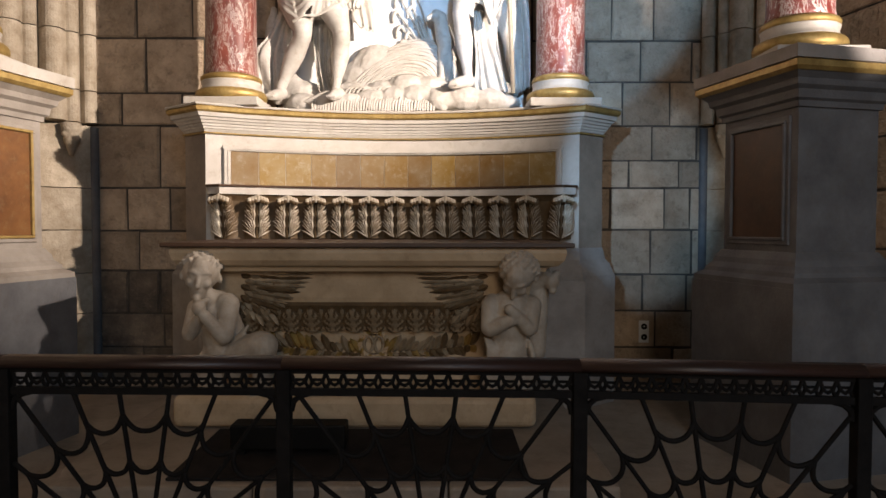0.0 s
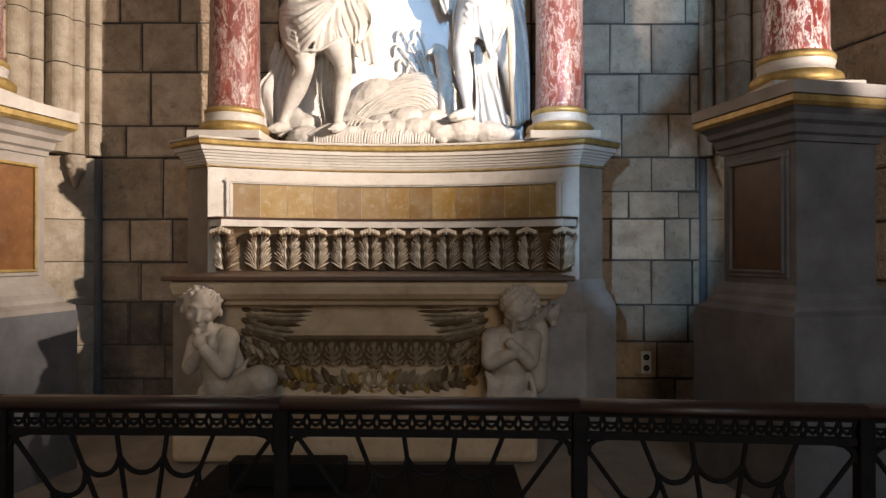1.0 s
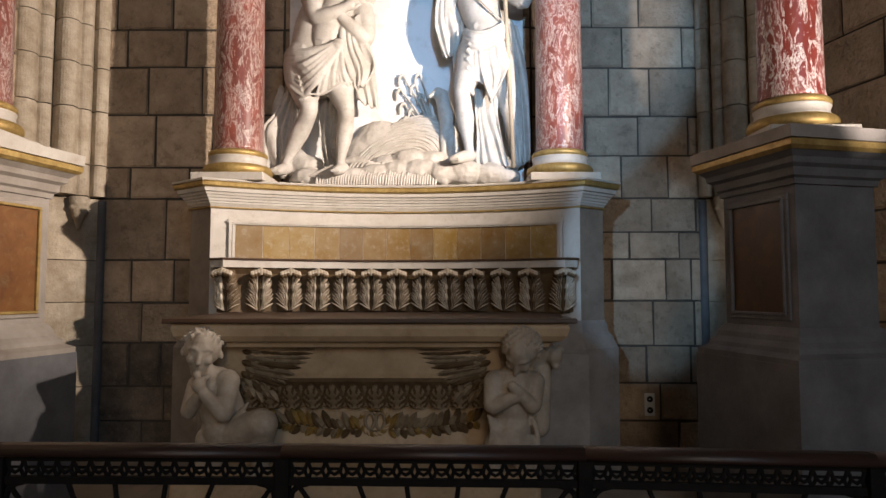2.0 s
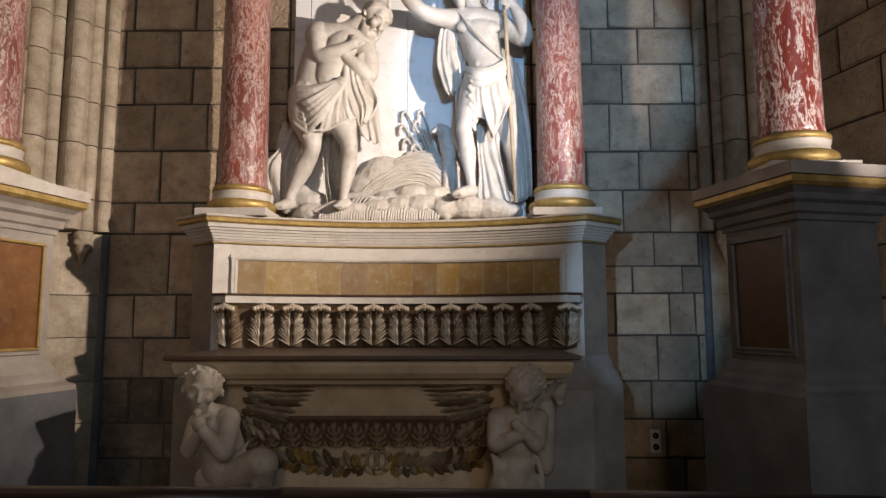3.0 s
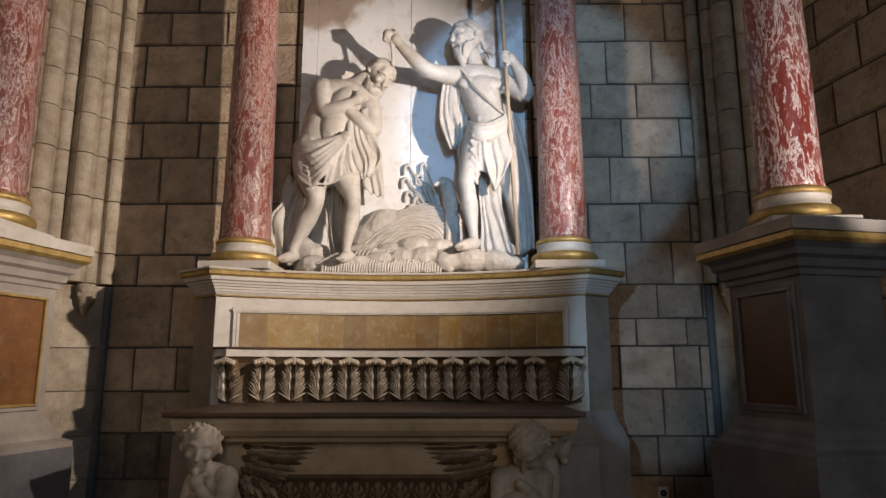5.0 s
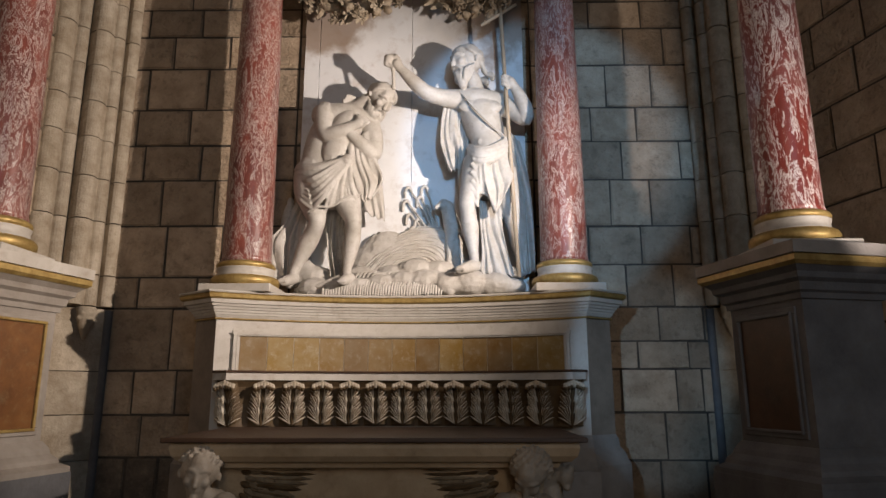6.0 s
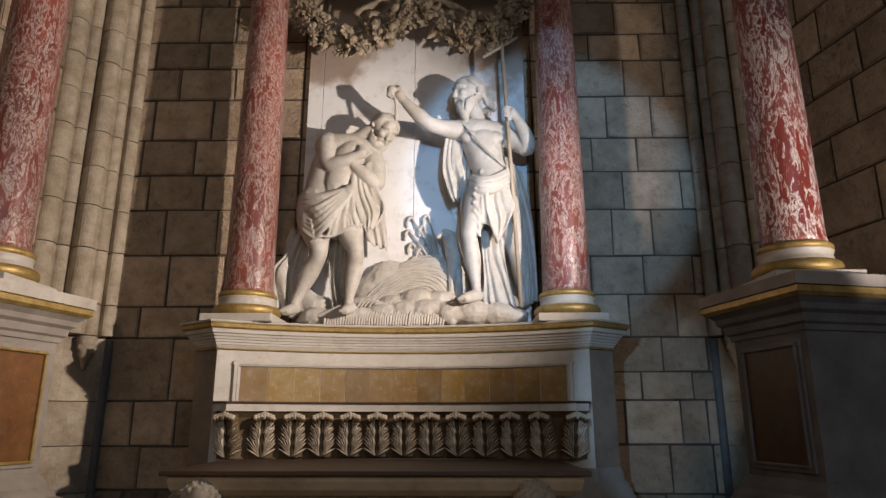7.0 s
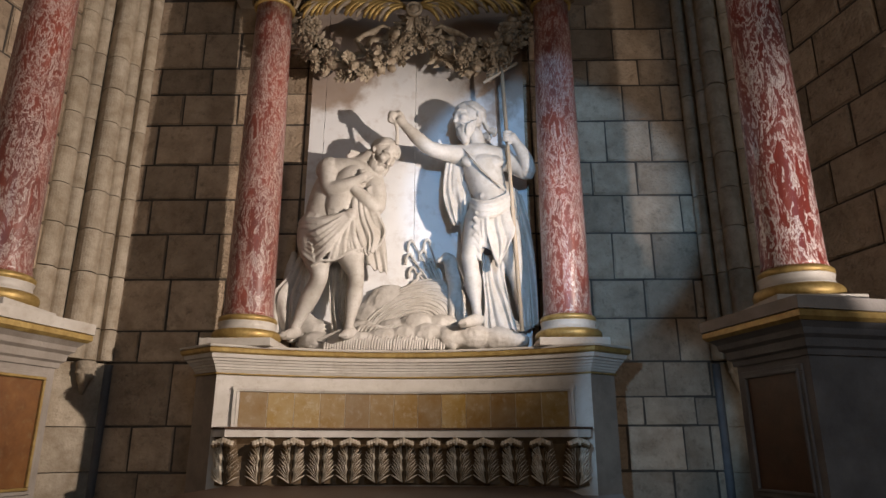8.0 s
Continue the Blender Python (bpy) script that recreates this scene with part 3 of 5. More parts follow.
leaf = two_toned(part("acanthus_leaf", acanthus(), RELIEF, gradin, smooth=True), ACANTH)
LEAVES = 13
for i in range(LEAVES):
    u = -1.0 + 2.0 * i / (LEAVES - 1)
    o = leaf if i == 0 else leaf.copy()
    if i:
        scene.collection.objects.link(o)
    yy = front_y(u) - GR + 0.045 - 0.012 * (abs(u) > 0.7)
    slope = math.degrees(math.atan(-2 * DIP * u / HW ** 2))
    turn = slope + (-28 if i == 0 else 28 if i == LEAVES - 1 else 0)
    o.matrix_world = pose(XA + u, yy, 1.172, 0, 0, turn)
# ---- mensa and tomb ----
MX0, MX1, MY = -1.28, 0.60, 2.70
mensa = empty("altar_table", "altar table with dark wooden top over a grey stone lip", "altar")
soften(part("wooden_top", box(MX0, MX1, MY, 3.60, 1.150, 1.172), WOOD, mensa, "dark brown wooden top"), 0.005)
lip = [(-0.30, 1.150), (-0.035, 1.150), (-0.03, 1.125), (-0.04, 1.09), (-0.065, 1.065), (-0.105, 1.055), (-0.115, 1.035), (-0.30, 1.035)]
part("stone_lip", moulding([(MX0, 3.7), (MX0, MY), (MX1, MY), (MX1, 3.7)], lip), TOMB, mensa, "moulded grey stone lip")
tomb = empty("altar_tomb", "dim carved stone tomb under the altar table", "altar")
tp = [(-1.04, 3.7), (-1.04, 2.98), (0.36, 2.98), (0.36, 3.7)]
part("tomb_body", moulding(tp, [(-0.3, 0.48), (0.02, 0.48), (-0.01, 0.54), (-0.06, 0.66), (-0.05, 0.74), (-0.01, 0.78), (0.035, 0.82), (0.06, 0.90), (0.075, 0.98), (0.085, 1.035), (-0.3, 1.035)]), TOMB, tomb)
part("tomb_core", box(-0.85, 0.2, 3.1, 3.72, 0.4, 1.03), TOMB, tomb)
soften(part("tomb_plinth", box(-1.2, 0.42, 2.62, 3.7, 0.35, 0.49), TOMB, tomb, "worn stone plinth"), 0.03, 3)


# ---- columns ----
def column(name, x, y, z, r0, r1, h, marble, label, capital=True):
    col = empty(name, label, "column", pose(x, y, z), group="marble columns of the altar")
    part("plinth", box(-r0 * 1.42, r0 * 1.42, -r0 * 1.42, r0 * 1.42, 0, 0.05, 0.004), WHITE, col)
    b = r0 * 1.40
    part("lower_torus", lathe([(b * 0.9, 0.05)] + [(b - 0.03 + 0.03 * math.sin(a), 0.083 - 0.033 * math.cos(a)) for a in (0.3, 0.8, 1.3, 1.8, 2.3, 2.85)] + [(b * 0.86, 0.116)]), GOLD, col, "gilt lower ring", True)
    part("scotia", lathe([(b * 0.90, 0.114), (b * 0.83, 0.124), (b * 0.80, 0.145), (b * 0.83, 0.163), (b * 0.84, 0.168)]), WHITE, col, "", True)
    part("upper_torus", lathe([(b * 0.8, 0.166)] + [(b * 0.84 - 0.02 + 0.022 * math.sin(a), 0.186 - 0.02 * math.cos(a)) for a in (0.3, 0.8, 1.3, 1.8, 2.3, 2.85)] + [(r0 * 1.04, 0.208)]), GOLD, col, "gilt upper ring", True)
    prof = [(r0 * 1.06, 0.208), (r0 * 1.01, 0.235)] + [(r0 + (r1 - r0) * (k / 10) ** 1.4, 0.25 + (h - 0.25) * k / 10) for k in range(11)]
    part("shaft", lathe(prof), marble, col, "polished red veined marble shaft", True)
    if capital:
        part("astragal", lathe([(r1, h), (r1 + 0.02, h + 0.008), (r1 + 0.022, h + 0.02), (r1, h + 0.03)]), GOLD, col, "gilt ring", True)
        bm = lathe([(r1 * 0.92, h + 0.03), (r1 * 1.0, h + 0.12), (r1 * 1.25, h + 0.24), (r1 * 1.6, h + 0.30), (r1 * 1.6, h + 0.34)], 24)
        part("bell", bm, GARLAND, col, "", True)
        m = acanthus(0.17, 0.06)
        me = two_toned(part("capital_leaf", m, RELIEF, col, "", True), GARLAND)
        for i in range(8):
            o = me if i == 0 else me.copy()
            if i:
                scene.collection.objects.link(o)
            o.matrix_local = pose(0, 0, h + 0.03, 0, 0, i * 45) @ pose(0, -r1 + 0.01, 0)
    return col


ZP = 1.966
column("column", -1.315, 3.86, ZP, 0.155, 0.128, 2.52, REDMARBLE, "red veined marble column with gilt and white base")
column("column", 0.735, 3.86, ZP, 0.150, 0.128, 2.52, REDMARBLE, "red veined marble column with gilt and white base")


# ---- flanking pedestals ----
def pedestal(mirror):
    # the right one's shade is in its colours: darker stone, cap, panel, frame
    s = -1 if mirror else 1
    top = empty("pedestal", "beige stone pedestal with orange-brown panel and gilt cornice" if mirror else "pedestal of shade-darkened grey stone with brown panel and gilt cornice", "pedestal", group="flanking pedestals")
    c = Vector((1.53 if not mirror else 2 * XA - 1.53, 2.57))
    u = Vector((-0.2315 * s, 0.973))       # along the inner face, away from the nave
    v = Vector((0.973 * s, 0.2315))        # along the nave face, outwards
    L, Wd = 0.48, 0.42
    q = [c, c + v * Wd, c + v * Wd + u * L, c + u * L]
    poly = [tuple(p) for p in q]
    if mirror:
        poly.reverse()
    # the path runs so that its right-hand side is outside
    part("lower_block", prism([tuple(p) for p in offset_path(poly, 0.105, True)], 0.17, 0.985), SHADEDSTONE, top, "grey stone lower block")
    part("base_moulding", moulding(poly, [(-0.02, 0.985), (0.10, 0.985), (0.10, 1.01), (0.065, 1.03), (0.06, 1.05), (0.035, 1.075), (0.03, 1.10), (0.008, 1.135), (-0.02, 1.135)], True), BEIGE if mirror else SHADEDSTONE, top)
    part("die", prism(poly, 0.98, 1.83), BEIGE if mirror else SHADEDSTONE, top)
    part("cornice", moulding(poly, [(-0.02, 1.765), (0.012, 1.765), (0.015, 1.79), (0.03, 1.80), (0.035, 1.835), (0.055, 1.85), (0.06, 1.875), (0.085, 1.90), (-0.02, 1.90)], True), BEIGE if mirror else SHADEDSTONE, top)
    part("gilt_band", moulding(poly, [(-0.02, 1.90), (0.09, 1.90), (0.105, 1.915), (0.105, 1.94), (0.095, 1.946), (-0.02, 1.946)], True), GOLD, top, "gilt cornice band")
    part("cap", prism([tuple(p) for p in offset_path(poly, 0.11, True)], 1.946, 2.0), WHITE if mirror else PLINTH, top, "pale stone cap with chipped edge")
    # brown panel in its frame on the inner face
    t = Matrix(((u.x, -v.x, 0, c.x), (u.y, -v.y, 0, c.y), (0, 0, 1, 0), (0, 0, 0, 1)))
    a0, a1, z0, z1 = 0.075, 0.41, 1.20, 1.70
    o = part("panel", box(a0, a1, -0.01, 0.004, z0, z1), BROWNPANEL if mirror else SHADEDPANEL, top, "brown marble panel")
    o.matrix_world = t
    for wide, rise, stuff in ((0.034, 0.010, BEIGE if mirror else SHADEDSTONE), (0.014, 0.019, GOLD if mirror else SHADEDSTONE)):
        for x0, x1, y0, y1 in ((a0 - wide, a1 + wide, z1, z1 + wide), (a0 - wide, a1 + wide, z0 - wide, z0), (a0 - wide, a0, z0, z1), (a1, a1 + wide, z0, z1)):
            o = part("panel_frame", box(x0, x1, -0.01, rise, y0, y1, 0.003), stuff, top)
            o.matrix_world = t
    m = c + u * L / 2 + v * Wd / 2
    return m


for mir in (False, True):
    m = pedestal(mir)
    column("column", m.x, m.y, 2.0, 0.146, 0.118, 2.6, PALEMARBLE if not mir else REDMARBLE, "red marble column heavily veined with white", True)

# ---- panel behind the statues ----
panel = empty("back_panel", "pale painted panel of tall boards stained brown behind statues", "panel")
for x0, x1 in ((-1.10, -0.985), (-0.985, -0.28), (-0.28, 0.56)):
    part("board", box(x0 + 0.0012, x1 - 0.0012, YW - 0.05, YW + 0.005, 1.98, 4.9, 0.002), SLAB, panel)


# ---- the rail ----
def railing():
    g = empty("iron_railing", "black iron communion railing with web pattern and wooden handrail", "railing")
    posts = [(-1.84, 1.44), (-1.122, 1.415), (-0.405, 1.40), (0.34, 1.375), (1.01, 1.315), (1.69, 1.25)]
    for x, y in posts:
        soften(part("post", box(x - 0.018, x + 0.018, y - 0.018, y + 0.018, 0.17, 0.885), IRON, g), 0.003)
    for (a, ya), (b, yb) in zip(posts, posts[1:]):
        w, m = math.hypot(b - a, yb - ya), pose(a, ya, 0, 0, 0, math.degrees(math.atan2(yb - ya, b - a)))

        def piece(name, bm, material=IRON, label="", smooth=False):
            o = part(name, bm, material, g, label, smooth)
            o.matrix_world = m
            return o

        piece("handrail", moulding([(0, 0.032), (w, 0.032)], [(0, 0.887), (0.062, 0.887), (0.066, 0.896), (0.06, 0.906), (0.046, 0.914), (0.016, 0.914), (0.002, 0.906), (-0.004, 0.896)]), HANDRAIL, "dark wooden handrail", True)
        for z0, z1 in ((0.872, 0.887), (0.816, 0.834), (0.24, 0.255)):
            piece("bar", box(0.018, w - 0.018, -0.008, 0.008, z0, z1))
        for c, d in ((0.018, 1), (w - 0.018, -1)):
            piece("bracket", tube([(c, 0, 0.775), (c + d * 0.006, 0, 0.80), (c + d * 0.022, 0, 0.814), (c + d * 0.045, 0, 0.82)], 0.008, 6))
        n = 16
        st = (w - 0.036) / n
        for i in range(n):
            cx = 0.018 + (i + 0.5) * st
            piece("trefoil", tube([(cx - st * 0.5, 0, 0.874), (cx - st * 0.3, 0, 0.85), (cx, 0, 0.842), (cx + st * 0.3, 0, 0.85), (cx + st * 0.5, 0, 0.874)], 0.005, 6))
            piece("trefoil", tube([(cx - st * 0.5, 0.003, 0.832), (cx - st * 0.22, 0.003, 0.855), (cx + st * 0.22, 0.003, 0.855), (cx + st * 0.5, 0.003, 0.832)], 0.005, 6))
        # spider web: spokes from a low hub, hung arcs between them
        hub = Vector((w / 2, 0, 0.36))
        ends = []
        for d in (8, 24, 39, 53.7, 68.2, 82, 98, 111.8, 126.3, 141, 156, 172):
            dx, dz = math.cos(radians(d)), math.sin(radians(d))
            t = min((w / 2 - 0.018) / abs(dx), (0.82 - 0.36) / dz)
            ends.append((dx, dz, t))
            piece("spoke", tube([hub, hub + Vector((dx * t, 0, dz * t))], 0.0062, 8))
        for ring in (0.155, 0.285, 0.405):
            for (ax, az, ta), (bx, bz, tb) in zip(ends, ends[1:]):
                f = 1.0 if az > 0.88 and bz > 0.88 else 0.96
                if ring * f > max(ta, tb) - 0.01:
                    continue
                p, q = hub + Vector((ax, 0, az)) * min(ring * f, ta), hub + Vector((bx, 0, bz)) * min(ring * f, tb)
                sag = (hub - (p + q) / 2).normalized() * (p - q).length * 0.36
                piece("hung_arc", tube([p.lerp(q, k / 10) + sag * (1 - abs(2 * k / 10 - 1) ** 2.4) for k in range(11)], 0.0068, 7), smooth=True)
    return g


railing()
# things on the chapel floor
predella = empty("altar_step", "worn grey stone step under the altar", "step")
for x0, x1 in ((-1.42, -0.66), (-0.66, 0.02), (0.02, 0.62)):
    soften(part("step_slab", box(x0 + 0.002, x1 - 0.002, 1.98, 3.72, 0.17, 0.345), FLOORSTONE, predella), 0.012)
mat = part("floor_mat", box(-0.98, 0.31, 2.03, 2.60, 0.345, 0.356, 0.003), RUG)
tagged(mat, "dark mat lying on the altar step", "mat")
lampbox = empty("floodlight", "black floodlight box on the mat before the altar", "floodlight")
soften(part("case", box(-0.83, -0.38, 2.27, 2.37, 0.372, 0.47), BLACK, lampbox), 0.008)
for x in (-0.79, -0.42):
    part("foot", box(x - 0.02, x + 0.02, 2.27, 2.39, 0.354, 0.375), BLACK, lampbox)
part("glass", box(-0.81, -0.40, 2.368, 2.374, 0.39, 0.455), PLASTIC, lampbox, "clear front glass")
sock = empty("wall_socket", "grey plastic double wall socket", "socket")
soften(part("plate", box(1.385, 1.455, YW - 0.012, YW + 0.01, 0.435, 0.59), PLASTIC, sock), 0.004)
for z in (0.475, 0.55):
    part("outlet", lathe([(0.021, 0), (0.021, 0.006), (0.017, 0.004), (0.005, 0.001)], 20), BLACK, sock).matrix_world = pose(1.42, YW - 0.011, z, 90)


# statues and carving, built from the figure functions
def spline(pts, steps=5):
    """Points of any number of values, joined by a smooth curve."""
    pts = [Vector(p) for p in pts]
    line = []
    for a, b, c, d in zip([pts[0]] + pts[:-2], pts[:-1], pts[1:], pts[2:] + [pts[-1]]):
        for k in range(steps):
            t = k / steps
            line.append(0.5 * ((2 * b) + (c - a) * t + (2 * a - 5 * b + 4 * c - d) * t * t + (3 * b - a - 3 * c + d) * t ** 3))
    return line + [pts[-1]]


def flesh(bm, *joints, seg=24):
    """A limb or trunk through joints of (x, y, z, radius), round at both ends."""
    line = spline(joints)
    pts = [p.to_3d() for p in line]
    tube(pts, 1.0, seg, bm, [max(0.004, p[3]) for p in line])
    ball(bm, pts[0], line[0][3], 12)
    ball(bm, pts[-1], line[-1][3], 12)


def fold(bm, *pts, r=0.01):
    """A rounded ridge of cloth or hair through a few points."""
    line = spline(pts)
    n = len(line)
    tube(line, r, 7, bm, [0.35 + 0.65 * math.sin(math.pi * min(1, 0.12 + 0.8 * i / (n - 1))) ** 0.7 for i in range(n)])


def sheet(bm, edge_a, edge_b, folds, amp, thick=0.02, sway=0.0, seed=1):
    """A hanging cloth between two edges, with sharp-backed folds that deepen downwards."""
    rnd = random.Random(seed)
    a, b = spline(edge_a, 8), spline(edge_b, 8)
    m = 10 * folds
    n = len(a)
    b = [Vector(b[0]).lerp(b[-1], 0) if n == 1 else b[round(i * (len(b) - 1) / (n - 1))] for i in range(n)]
    shift = [rnd.uniform(-0.3, 0.3) for _ in range(folds + 2)]
    front, rear = [], []
    for i in range(n):
        t = i / (n - 1)
        fr, rr = [], []
        for j in range(m + 1):
            u = j / m
            u = u + 0.12 * math.sin(2 * math.pi * u + seed) * (1 - abs(2 * u - 1))
            w = u * folds + sway * math.sin(3 * t + u * 2) + shift[int(max(0, u) * folds)] * math.sin(math.pi * ((u * folds) % 1))
            crest = 1 - abs(math.sin(math.pi * w)) ** 0.7
            p = a[i].lerp(b[i], j / m) + Vector((0, -amp * (0.45 + 0.75 * t) * (1 - crest), 0.012 * math.sin(2 * math.pi * w) * t))
            fr.append(bm.verts.new(p))
            rr.append(bm.verts.new(p + Vector((0, thick, 0))))
        front.append(fr)
        rear.append(rr)
    for g in (front, rear):
        for p, q in zip(g, g[1:]):
            for j in range(m):
                bm.faces.new((p[j], p[j + 1], q[j + 1], q[j]))
    for i in range(n - 1):
        for j in (0, m):
            bm.faces.new((front[i][j], front[i + 1][j], rear[i + 1][j], rear[i][j]))
    for i in (0, n - 1):
        for j in range(m):
            bm.faces.new((front[i][j], front[i][j + 1], rear[i][j + 1], rear[i][j]))


def fan(bm, start_a, start_b, mid_a, mid_b, end_a, end_b, count, radii=(0.012, 0.02, 0.015), seed=1):
    """Folds that run side by side from one line over a second to a third."""
    rnd = random.Random(seed)
    for k in range(count):
        t = (k + rnd.uniform(-0.25, 0.25)) / max(1, count - 1)
        fold(bm, Vector(start_a).lerp(Vector(start_b), t), Vector(mid_a).lerp(Vector(mid_b), t), Vector(end_a).lerp(Vector(end_b), t), r=radii[k % len(radii)])


def head(bm, c, ahead, up, size=1.0, beard=0.0, tail=None, seed=3):
    """A plain carved head: skull, face, brow, nose and lips; combed locks to a tail and a wavy beard where it has them."""
    c, f = Vector(c), Vector(ahead).normalized()
    s = f.cross(Vector(up)).normalized()
    u = s.cross(f)
    rnd = random.Random(seed)

    def at(x, y, z):
        return c + size * (f * x + s * y + u * z)

    def put(x, y, z, r):
        return (*at(x, y, z), r * size)

    ball(bm, at(-0.012, 0, 0.018), 0.092 * size, 20)
    flesh(bm, put(0.045, 0, 0.045, 0.056), put(0.052, 0, -0.02, 0.055), put(0.048, 0, -0.085, 0.040), seg=20)
    flesh(bm, put(0.096, 0, 0.022, 0.010), put(0.113, 0, -0.012, 0.012), put(0.120, 0, -0.032, 0.015), seg=10)
    for k in (-1, 1):
        fold(bm, at(0.100, 0.006 * k, 0.026), at(0.094, 0.034 * k, 0.036), at(0.066, 0.060 * k, 0.022), r=0.0095 * size)
        ball(bm, at(0.076, 0.036 * k, -0.022), 0.027 * size, 12)
        ball(bm, at(0.084, 0.032 * k, 0.010), 0.014 * size, 10)
        fold(bm, at(0.100, 0.0, -0.058), at(0.096, 0.010 * k, -0.060), at(0.088, 0.019 * k, -0.062), r=0.0075 * size)
        ball(bm, at(-0.005, 0.094 * k, -0.01), 0.020 * size, 10, (0.6, 0.6, 1.2))
    ball(bm, at(0.094, 0, -0.096), 0.020 * size, 12)
    if beard:
        flesh(bm, put(0.055, 0, -0.09, 0.046), put(0.062, 0, -0.10 - beard * 0.5, 0.040), put(0.06, 0, -0.10 - beard, 0.030), seg=14)
        for k in range(13):
            a = radians(-96 + 16 * k)
            root = at(0.075 * math.cos(a) + 0.012, 0.078 * math.sin(a), -0.045 - 0.03 * math.cos(a))
            mid = at(0.062 * math.cos(a) + 0.038, 0.060 * math.sin(a) + rnd.uniform(-.008, .008), -0.115)
            fold(bm, root, mid, at(0.055 + 0.012 * math.cos(a), 0.028 * math.sin(a), -0.10 - beard * rnd.uniform(0.75, 1.05)), r=0.0105 * size)
        for k in (-1, 1):
            fold(bm, at(0.110, 0.004 * k, -0.050), at(0.098, 0.028 * k, -0.062), at(0.072, 0.046 * k, -0.098), r=0.009 * size)
    if tail is not None:
        tail = Vector(tail)
        for k in (-1, 1):
            for j in range(11):
                g = j / 10
                x0 = 0.062 - 0.14 * g
                pts = [at(x0, 0.006 * k, 0.100 - 0.05 * g * g), at(x0 - 0.008, 0.060 * k, 0.082 - 0.05 * g), at(x0 - 0.05, 0.096 * k, 0.022 - 0.03 * g), at(-0.075, 0.080 * k, -0.045 + 0.02 * g)]
                crown = at(-0.012, 0, 0.018)
                pts = [crown + (p - crown).normalized() * 0.098 * size for p in pts]
                w = 0.012 * math.sin(j * 2.2)
                pts.append(at(-0.095, 0.055 * k + w, -0.085 + w))
                pts.append(tail + s * size * (0.03 * k + w) + u * size * (0.05 * g - 0.03))
                line = spline(pts, 4)
                tube(line, 0.0135 * size, 6, bm, [0.85 + 0.25 * math.sin(i * 1.25 + j) for i in range(len(line))])


def grasp(bm, wrist, palm, tip, r=0.011):
    """A hand: palm and four fingers side by side, with a thumb."""
    wrist, palm, tip = Vector(wrist), Vector(palm), Vector(tip)
    flesh(bm, (*wrist, 0.032), (*palm, 0.036), seg=12)
    along_, up = (tip - palm), (tip - palm).cross(Vector((0, 1, 0))).normalized()
    for k in range(4):
        o = up * (k - 1.5) * 0.021
        flesh(bm, (*(palm + o), r * 1.15), (*(palm + along_ * 0.6 + o * 1.1 - Vector((0, 0.012, 0))), r * 1.1), (*(tip + o * 0.95), r * 0.8), seg=8)
    flesh(bm, (*(palm + up * 0.03), r * 1.2), (*(palm + along_ * 0.4 + up * 0.055), r), seg=8)


def curls(bm, c, r, low, seed):
    """Short carved curls over the top and back of a child's head."""
    rnd = random.Random(seed)
    for k in range(150):
        z = 1 - 2 * (k + 0.5) / 150
        a = k * 2.39996
        q = math.sqrt(1 - z * z)
        d = Vector((q * math.cos(a), q * math.sin(a), z))
        if d.z - max(0, -d.y) * 0.55 > low:
            e = Vector((rnd.uniform(-1, 1), rnd.uniform(-1, 1), rnd.uniform(-1, 1))).cross(d).normalized() * 0.014
            p = Vector(c) + d * r
            tube([p - e, p + d * 0.007, p + e - d * 0.004], 0.0085, 6, bm, [0.7, 1.1, 0.7])




